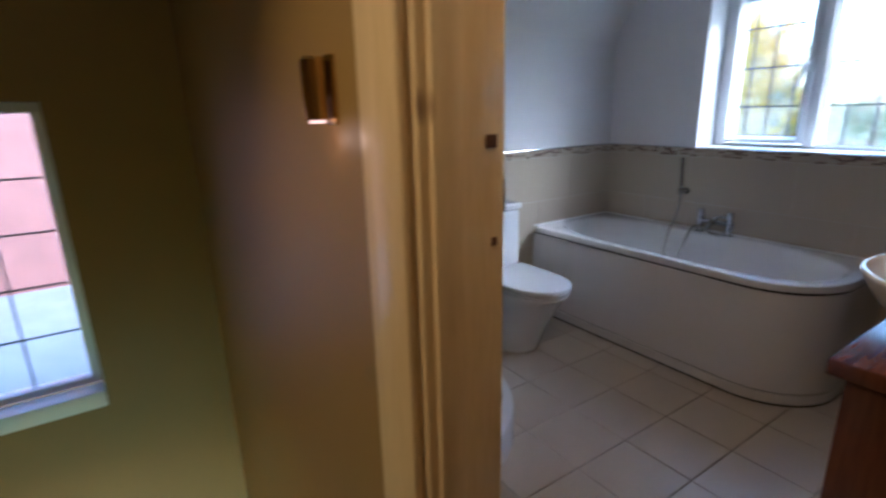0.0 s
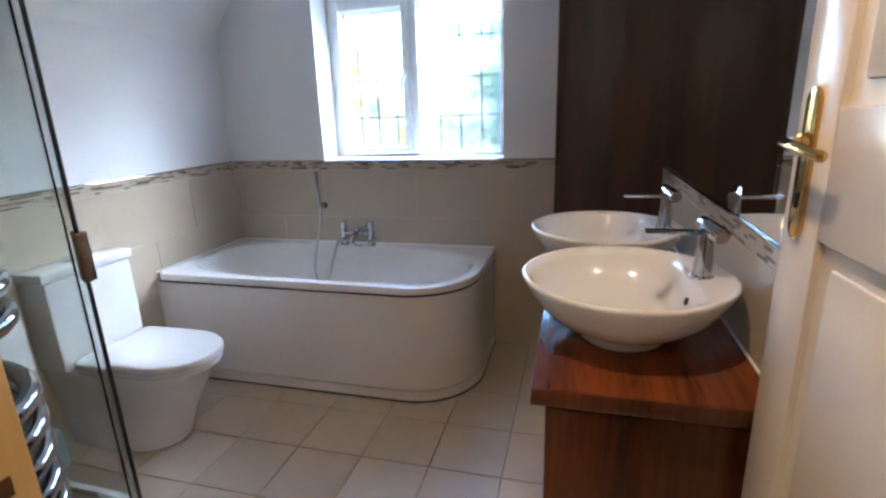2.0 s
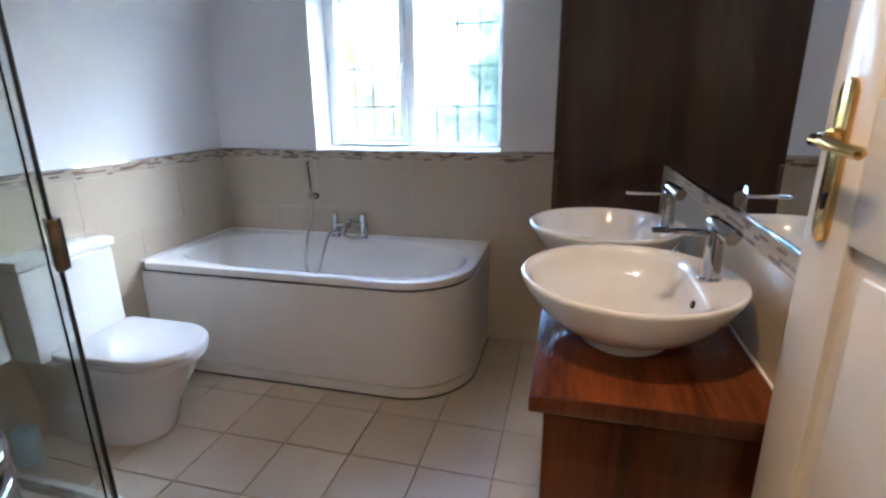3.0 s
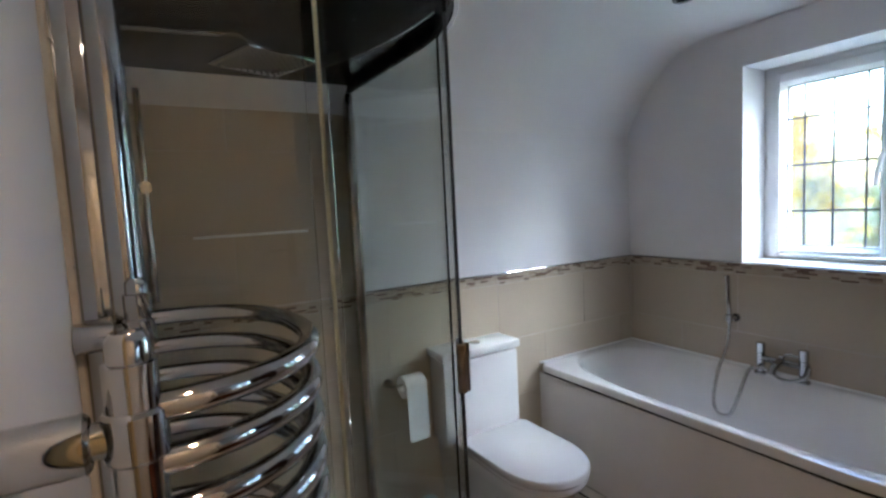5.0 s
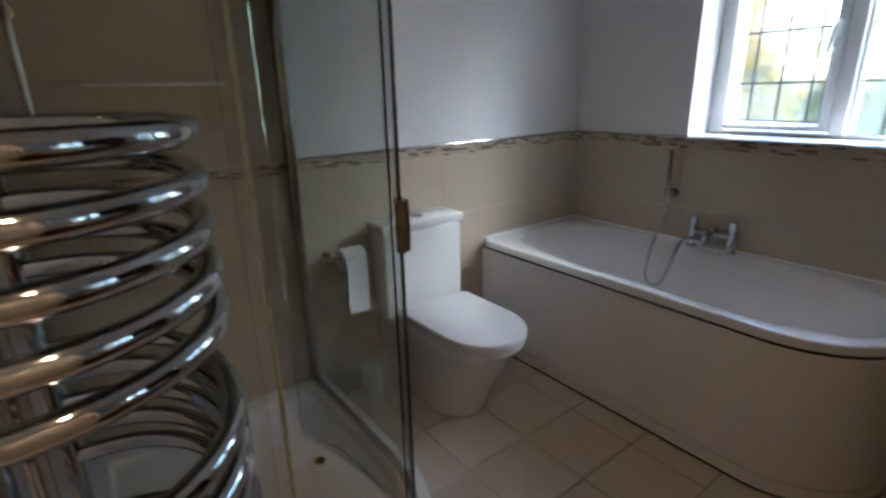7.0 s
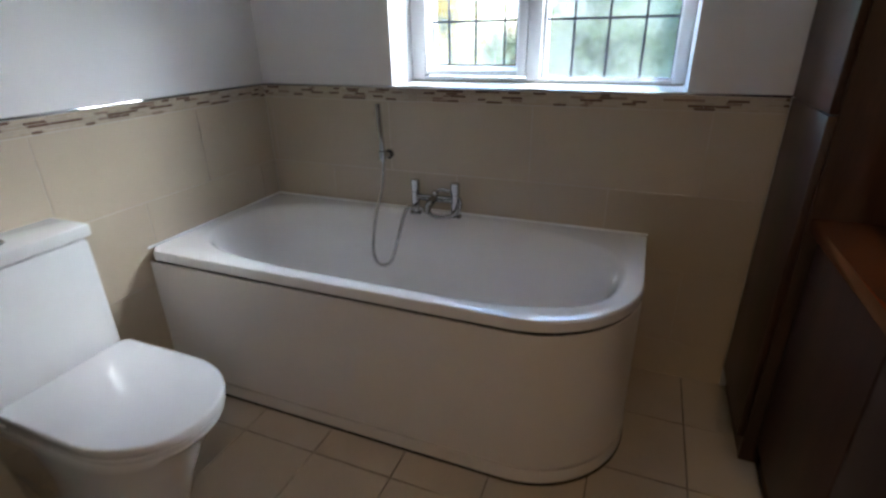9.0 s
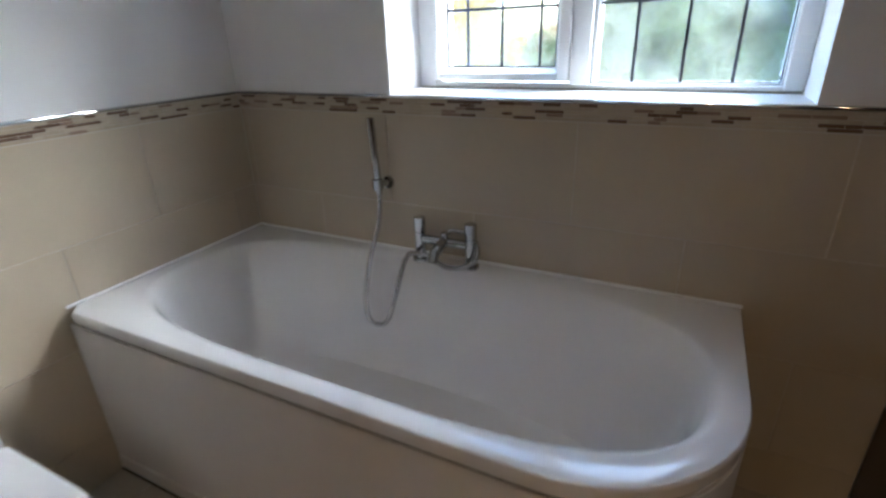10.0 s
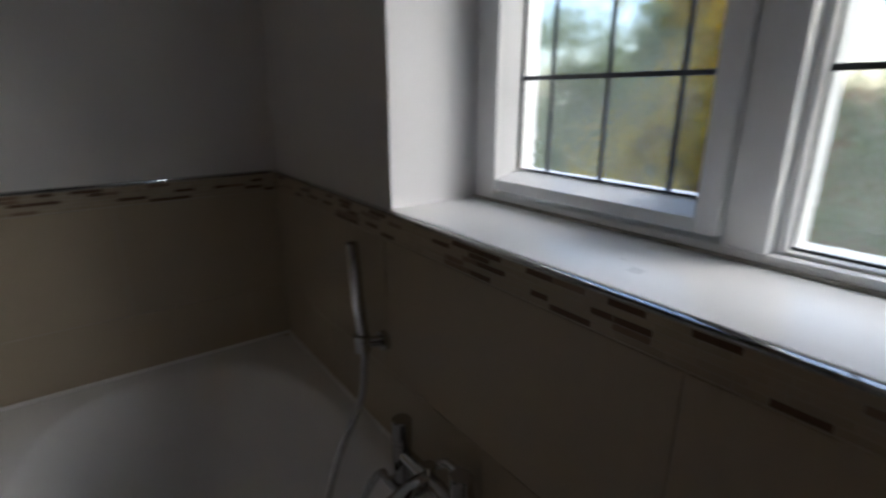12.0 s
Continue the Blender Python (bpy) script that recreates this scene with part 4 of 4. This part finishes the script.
# ---- tiles ----
def tile_wall(parent, axis, plane, out, spans, rows, shift0, width=0.6, name="wall_tile"):
    """Tiles in half bond on a wall. axis is the one along the wall; out the side they stand proud on."""
    gap, th = 0.0032, 0.009
    cache = {}
    for i, (z0, z1) in enumerate(rows):
        sh = shift0 if i % 2 == 0 else shift0 + width / 2
        k0 = math.floor((spans[0] - sh) / width)
        a = sh + k0 * width
        while a < spans[1] - 0.01:
            u0, u1 = max(a, spans[0]) + gap / 2, min(a + width, spans[1]) - gap / 2
            a += width
            if u1 - u0 < 0.01:
                continue
            key = (round(u1 - u0, 3), round(z1 - z0, 3))
            if key not in cache:
                bm = B()
                w, h = u1 - u0, z1 - z0 - gap
                if axis == "x":
                    box(bm, 0, w, min(0, out * th), max(0, out * th), 0, h, 0.0012)
                else:
                    box(bm, min(0, out * th), max(0, out * th), 0, w, 0, h, 0.0012)
                cache[key] = finish(bm, name, TILE, False)
            ob = new(name, cache[key])
            ob.location = (u0, plane, z0 + gap / 2) if axis == "x" else (plane, u0, z0 + gap / 2)
            ob.parent = parent


def grout(name, parent, x0, x1, y0, y1, z0, z1):
    bm = B()
    box(bm, x0, x1, y0, y1, z0, z1)
    part(name, bm, GROUT, parent, "", False)


ROWS = [(0.760, 1.050), (0.460, 0.760), (0.160, 0.460), (0.0, 0.160)]
grout("grout_bed", wall_n, 0.0, 2.045, 2.9925, 2.9995, 0.0, 1.098)
grout("grout_bed", wall_w, 0.0005, 0.0075, DOORW, 2.992, 0.0, 1.098)
tile_wall(wall_n, "x", 2.9995, -1, (0.011, 2.044), ROWS, 0.04)
tile_wall(wall_w, "y", 0.0005, 1, (DOORW + 0.01, 2.989), ROWS, 1.99)
for a in ((wall_n, 0.011, 2.044, 2.9908, 2.9925, 1.0505, 1.098), (wall_w, 0.0075, 0.0092, DOORW + 0.01, 2.99, 1.0505, 1.098), (wall_e, 2.5108, 2.5125, 0.98, 2.597, 1.0575, 1.10)):
    grout("mosaic_grout", *a)
# shower walls up to the roof
UP = [(1.102, 1.395), (1.395, 1.690), (1.690, 1.885)]
grout("grout_bed", wall_w, 0.0005, 0.0075, DOORW, 1.30, 1.1, 1.885)
grout("grout_bed", wall_s, 0.011, 1.16, DOORW + 0.0005, DOORW + 0.0075, 0.0, 1.885)
tile_wall(wall_w, "y", 0.0005, 1, (DOORW + 0.01, 1.30), UP, 1.99)
tile_wall(wall_s, "x", DOORW + 0.0005, 1, (0.011, 1.16), ROWS + [(1.05, 1.395)] + UP[1:], 0.2)
# splashback behind the basins
grout("grout_bed", wall_e, 2.5125, 2.5195, 0.98, 2.598, 0.843, 1.10)
tile_wall(wall_e, "y", 2.5195, -1, (0.98, 2.597), [(0.846, 1.056)], 1.1)

# added white strip that stands in for a bright highlight along the tile joint
bm = B()
box(bm, 0.0095, 0.020, 0.655, 1.062, 1.378, 1.388, 0.002)
solid("joint_highlight_strip", bm, UPVC, "slim white strip drawn as the highlight on a shower tile joint", "shelf")

# mosaic bands
mcache = {}


def mosaic(parent, axis, plane, out, a0, a1, z0, z1, seed, joined=False):
    rnd = random.Random(seed)
    rows = 5
    h = (z1 - z0) / rows
    big = {}
    for r in range(rows):
        a = a0 + rnd.uniform(-0.05, 0)
        while a < a1:
            w = rnd.choice((0.048, 0.048, 0.031, 0.064))
            u0, u1 = max(a, a0) + 0.0006, min(a + w, a1) - 0.0006
            a += w
            if u1 - u0 < 0.006:
                continue
            m = rnd.choices((0, 1, 2, 3), (52, 22, 19, 7))[0]
            key = (axis, out, round(u1 - u0, 3), m)
            if joined:
                bm = big.setdefault(m, B())
                if axis == "y":
                    box(bm, min(plane, plane + out * 0.009), max(plane, plane + out * 0.009), u0, u1, z0 + r * h + 0.0005, z0 + r * h + h - 0.0005)
                continue
            if key not in mcache:
                bm = B()
                if axis == "x":
                    box(bm, 0, u1 - u0, min(0, out * 0.009), max(0, out * 0.009), 0, h - 0.001)
                else:
                    box(bm, min(0, out * 0.009), max(0, out * 0.009), 0, u1 - u0, 0, h - 0.001)
                mcache[key] = finish(bm, "mosaic_piece", MOS[m], False)
            ob = new("mosaic_piece", mcache[key])
            ob.location = (u0, plane, z0 + r * h + 0.0005) if axis == "x" else (plane, u0, z0 + r * h + 0.0005)
            ob.parent = parent
    for m, bm in big.items():
        ob = part("mosaic_band", bm, MOS[m], parent, "", False)
        ob["kind"] = "stuff"


mosaic(wall_n, "x", 2.9995, -1, 0.011, 2.044, 1.0515, 1.097, 3)
mosaic(wall_w, "y", 0.0005, 1, 1.30, 2.989, 1.0515, 1.097, 4)
mosaic(wall_w, "y", 0.0005, 1, DOORW + 0.01, 1.30, 1.0515, 1.097, 5, True)
mosaic(wall_e, "y", 2.5195, -1, 0.98, 2.597, 1.058, 1.10, 6, True)

# chrome edging above the tiles
for nm, a in (("trim", (0.0, 2.046, 2.986, 2.9995, 1.0985, 1.1075)), ("trim", (0.0005, 0.0125, 1.30, 2.9855, 1.0985, 1.1075)), ("trim", (2.505, 2.5195, 0.98, 2.598, 1.1015, 1.111))):
    bm = B()
    box(bm, *a, 0.0043)
    solid(nm, bm, CHROME, "slim polished tile edging strip", "trim", "", "structure")
# sealant
bm = B()
tube(bm, [(2.509, 1.106, 0.846), (2.509, 2.598, 0.846)], 0.004, 6)
structure("sealant_trim", bm, UPVC, "white sealant bead along the worktop", "trim")
bm = B()
tube(bm, [(0.012, 2.25, 0.598), (0.012, 2.987, 0.598), (1.70, 2.987, 0.598)], 0.005, 6)
structure("sealant_trim", bm, UPVC, "white sealant bead along the bath", "trim")

# floor tiles
PITCH, FX, FY = 0.2925, 1.030, 1.829
cache = {}
for i in range(-4, 6):
    for j in range(-5, 5):
        x0, x1 = max(FX + i * PITCH, 0.0), min(FX + (i + 1) * PITCH, RIGHT)
        y0, y1 = max(FY + j * PITCH, DOORW - 0.06), min(FY + (j + 1) * PITCH, 3.0)
        if x1 - x0 < 0.02 or y1 - y0 < 0.02:
            continue
        key = (round(x1 - x0, 3), round(y1 - y0, 3))
        if key not in cache:
            bm = B()
            box(bm, 0.002, key[0] - 0.002, 0.002, key[1] - 0.002, -0.008, 0.0, 0.0012)
            cache[key] = finish(bm, "floor_tile", FTILE, False)
        ob = new("floor_tile", cache[key])
        ob.location = (x0, y0, random.uniform(-0.0006, 0.0))
        ob.parent = floor


# ---- ceiling spot and wall lamps ----
def ceiling_lamp(x, y, z, label, group, face, face_label):
    """A recessed round spotlight in a ceiling at height z."""
    s = thing("ceiling_spot", (x, y, z), label, "ceiling light", group)
    bm = B()
    loft(bm, [[(x + r * math.cos(2 * math.pi * k / 32), y + r * math.sin(2 * math.pi * k / 32), z + dz) for k in range(32)] for r, dz in ((0.043, -0.0005), (0.043, -0.004), (0.038, -0.007), (0.028, -0.005), (0.027, -0.0005))], False, False)
    part("bezel", bm, CHROME, s)
    bm = B()
    tube(bm, [(x, y, z - 0.0007), (x, y, z - 0.0025)], 0.027, 24)
    part("lamp_face", bm, face, s, face_label)


def lamp_light(x, y, z, target, power, size, color):
    l = new("ceiling_spot_light", bpy.data.lights.new("ceiling_spot_light", "SPOT"))
    l.data.energy, l.data.color, l.data.shadow_soft_size = power, color, 0.03
    l.data.spot_size, l.data.spot_blend = radians(size), 0.9
    l.matrix_world = look((x, y, z - 0.012), target)


ceiling_lamp(0.735, 2.42, CEILZ, "unlit recessed chrome ceiling spotlight", "bathroom spotlights", DARK, "dark unlit lamp")
ceiling_lamp(2.00, 0.77, CEILZ, "lit recessed chrome ceiling spotlight inside the bathroom doorway", "bathroom spotlights", SPOTB, "glowing warm lamp face")
lamp_light(2.00, 0.77, CEILZ, (2.15, 0.88, 0.9), 1.3, 136, (1.0, 0.54, 0.22))
# unseen spotlight, added to brighten the landing wall and architrave
ceiling_lamp(1.80, -0.75, 2.4, "added unseen warm spotlight in the landing ceiling", "landing spotlights", SPOTB, "glowing warm lamp face")
lamp_light(1.80, -0.75, 2.4, (1.60, 0.27, 0.85), 5.6, 62, (1.0, 0.66, 0.36))


def wall_lamp(x, y, z, face, label, power):
    """A small downward wall light; face is +1 when the wall lies behind it towards +y."""
    s = thing("wall_lamp", (x, y, z), label, "wall light", "landing wall lights")
    bm = B()
    box(bm, x - 0.022, x + 0.022, min(y, y - face * 0.008), max(y, y - face * 0.008), z - 0.06, z + 0.06, 0.003)
    part("back_plate", bm, BRASS, s)
    c = y - face * 0.032
    bm = B()
    rings = [[(x + r * math.cos(2 * math.pi * k / 28), c + r * math.sin(2 * math.pi * k / 28), zz) for k in range(28)] for r, zz in ((0.018, z + 0.055), (0.022, z + 0.05), (0.022, z - 0.05), (0.0195, z - 0.05), (0.0195, z + 0.03))]
    loft(bm, rings, True, True)
    part("shade", bm, BRASS, s, "brushed brass cylinder shade")
    bm = B()
    tube(bm, [(x, c, z - 0.02), (x, c, z - 0.056)], [0.012, 0.015], 16)
    part("bulb", bm, BULB, s, "glowing warm bulb")
    l = new("wall_lamp_light", bpy.data.lights.new("wall_lamp_light", "POINT"))
    l.data.energy, l.data.color, l.data.shadow_soft_size = power, (1.0, 0.60, 0.42), 0.02
    l.location = (x, c, z - 0.085)


wall_lamp(1.53, HALLF, 1.40, 1, "small brass wall light, lit, on the landing wall", 0.004)


# ---- outside ----
bm = B()
box(bm, -300, 300, -300, 300, -2.9, -2.85)
structure("ground", bm, GRASS, "green lawn of the garden below", "ground")


def foliage(name, at, size, mats, count, seed, label, trunk=True):
    t = thing(name, at, label, "tree" if trunk else "hedge")
    rnd = random.Random(seed)
    ax, ay, az = at
    w, d, h = size
    if trunk:
        bm = B()
        tube(bm, [(ax, ay, az), (ax + 0.06, ay, az + h * 0.3), (ax - 0.05, ay + 0.05, az + h * 0.55), (ax, ay, az + h * 0.85)], [0.16, 0.12, 0.08, 0.03], 10)
        for k in range(9):
            a = rnd.uniform(0, 6.28)
            z = az + h * rnd.uniform(0.3, 0.65)
            tube(bm, [(ax, ay, z), (ax + w * 0.25 * math.cos(a), ay + d * 0.25 * math.sin(a), z + h * 0.1), (ax + w * 0.42 * math.cos(a), ay + d * 0.42 * math.sin(a), z + h * 0.22)], [0.06, 0.04, 0.012], 7)
        part("trunk", bm, BARK, t)
    for mi, m in enumerate(mats):
        vs, fs = [], []
        clumps = [(rnd.gauss(0, 0.36), rnd.gauss(0, 0.36), rnd.uniform(0.0 if not trunk else 0.28, 1.0)) for _ in range(26)]
        for i in range(count // len(mats)):
            c = rnd.choice(clumps)
            k = 1.0 - 0.45 * abs(c[2] - 0.6)
            p = Vector((ax + w * 0.5 * (c[0] * k + rnd.gauss(0, 0.16)), ay + d * 0.5 * (c[1] * k + rnd.gauss(0, 0.16)), az + h * (c[2] + rnd.gauss(0, 0.06))))
            if p.z < az:
                continue
            s = rnd.uniform(0.08, 0.17)
            e = Euler((rnd.uniform(-1.2, 1.2), rnd.uniform(-1.2, 1.2), rnd.uniform(0, 6.28))).to_matrix()
            n0 = len(vs)
            for q in ((-s, 0, 0), (0, -s * 0.55, 0.01), (s, 0, 0), (0, s * 0.55, 0.01)):
                vs.append(tuple(p + e @ Vector(q)))
            fs.append((n0, n0 + 1, n0 + 2, n0 + 3))
        me = bpy.data.meshes.new("crown")
        me.from_pydata(vs, [], fs)
        me.materials.append(m)
        ob = new("crown" if trunk else "leaves", me)
        ob.parent = t
        ob.matrix_parent_inverse = Matrix.Translation(-Vector(at))


foliage("tree", (-3.0, 11.0, -2.85), (2.8, 2.2, 5.6), (LEAF[2], LEAF[2], LEAF[2], LEAF[1]), 10000, 11, "yellow autumn tree in the garden")
foliage("tree", (3.6, 12.5, -2.85), (6.5, 4.0, 8.4), (LEAF[0], LEAF[1]), 14000, 12, "broad green garden tree")
foliage("tree", (9.0, 15.0, -2.85), (7.0, 4.0, 8.6), (LEAF[0], LEAF[1]), 12000, 13, "broad green garden tree")
foliage("tree", (0.6, 16.5, -2.85), (5.4, 4.0, 7.8), (LEAF[1], LEAF[0]), 11000, 16, "pale green garden tree")
foliage("tree", (-8.5, 16.0, -2.85), (7.0, 4.0, 6.2), (LEAF[0], LEAF[1]), 11000, 14, "broad green garden tree")
foliage("hedge", (0.0, 18.5, -2.85), (30.0, 2.0, 4.4), (LEAF[0], LEAF[1], LEAF[3]), 16000, 15, "long mixed green and rust hedge", False)

nb = thing("neighbour_house", (-5.0, -2.0, -2.85), "pink brick side wall of the neighbouring house", "house")
bm = B()
box(bm, -5.5, -5.0, -9.0, 4.0, -2.85, 4.0)
part("wall", bm, BRICKM, nb, "", False)
bm = B()
box(bm, -5.0, -1.6, -6.0, 2.0, -0.75, -0.6, 0.02)
part("roof", bm, ROOFM, nb, "flat pale grey lean-to roof", False)
bm = B()
box(bm, -4.9, -1.8, -5.9, 1.9, -2.85, -0.75)
part("wall", bm, BRICKM, nb, "", False)
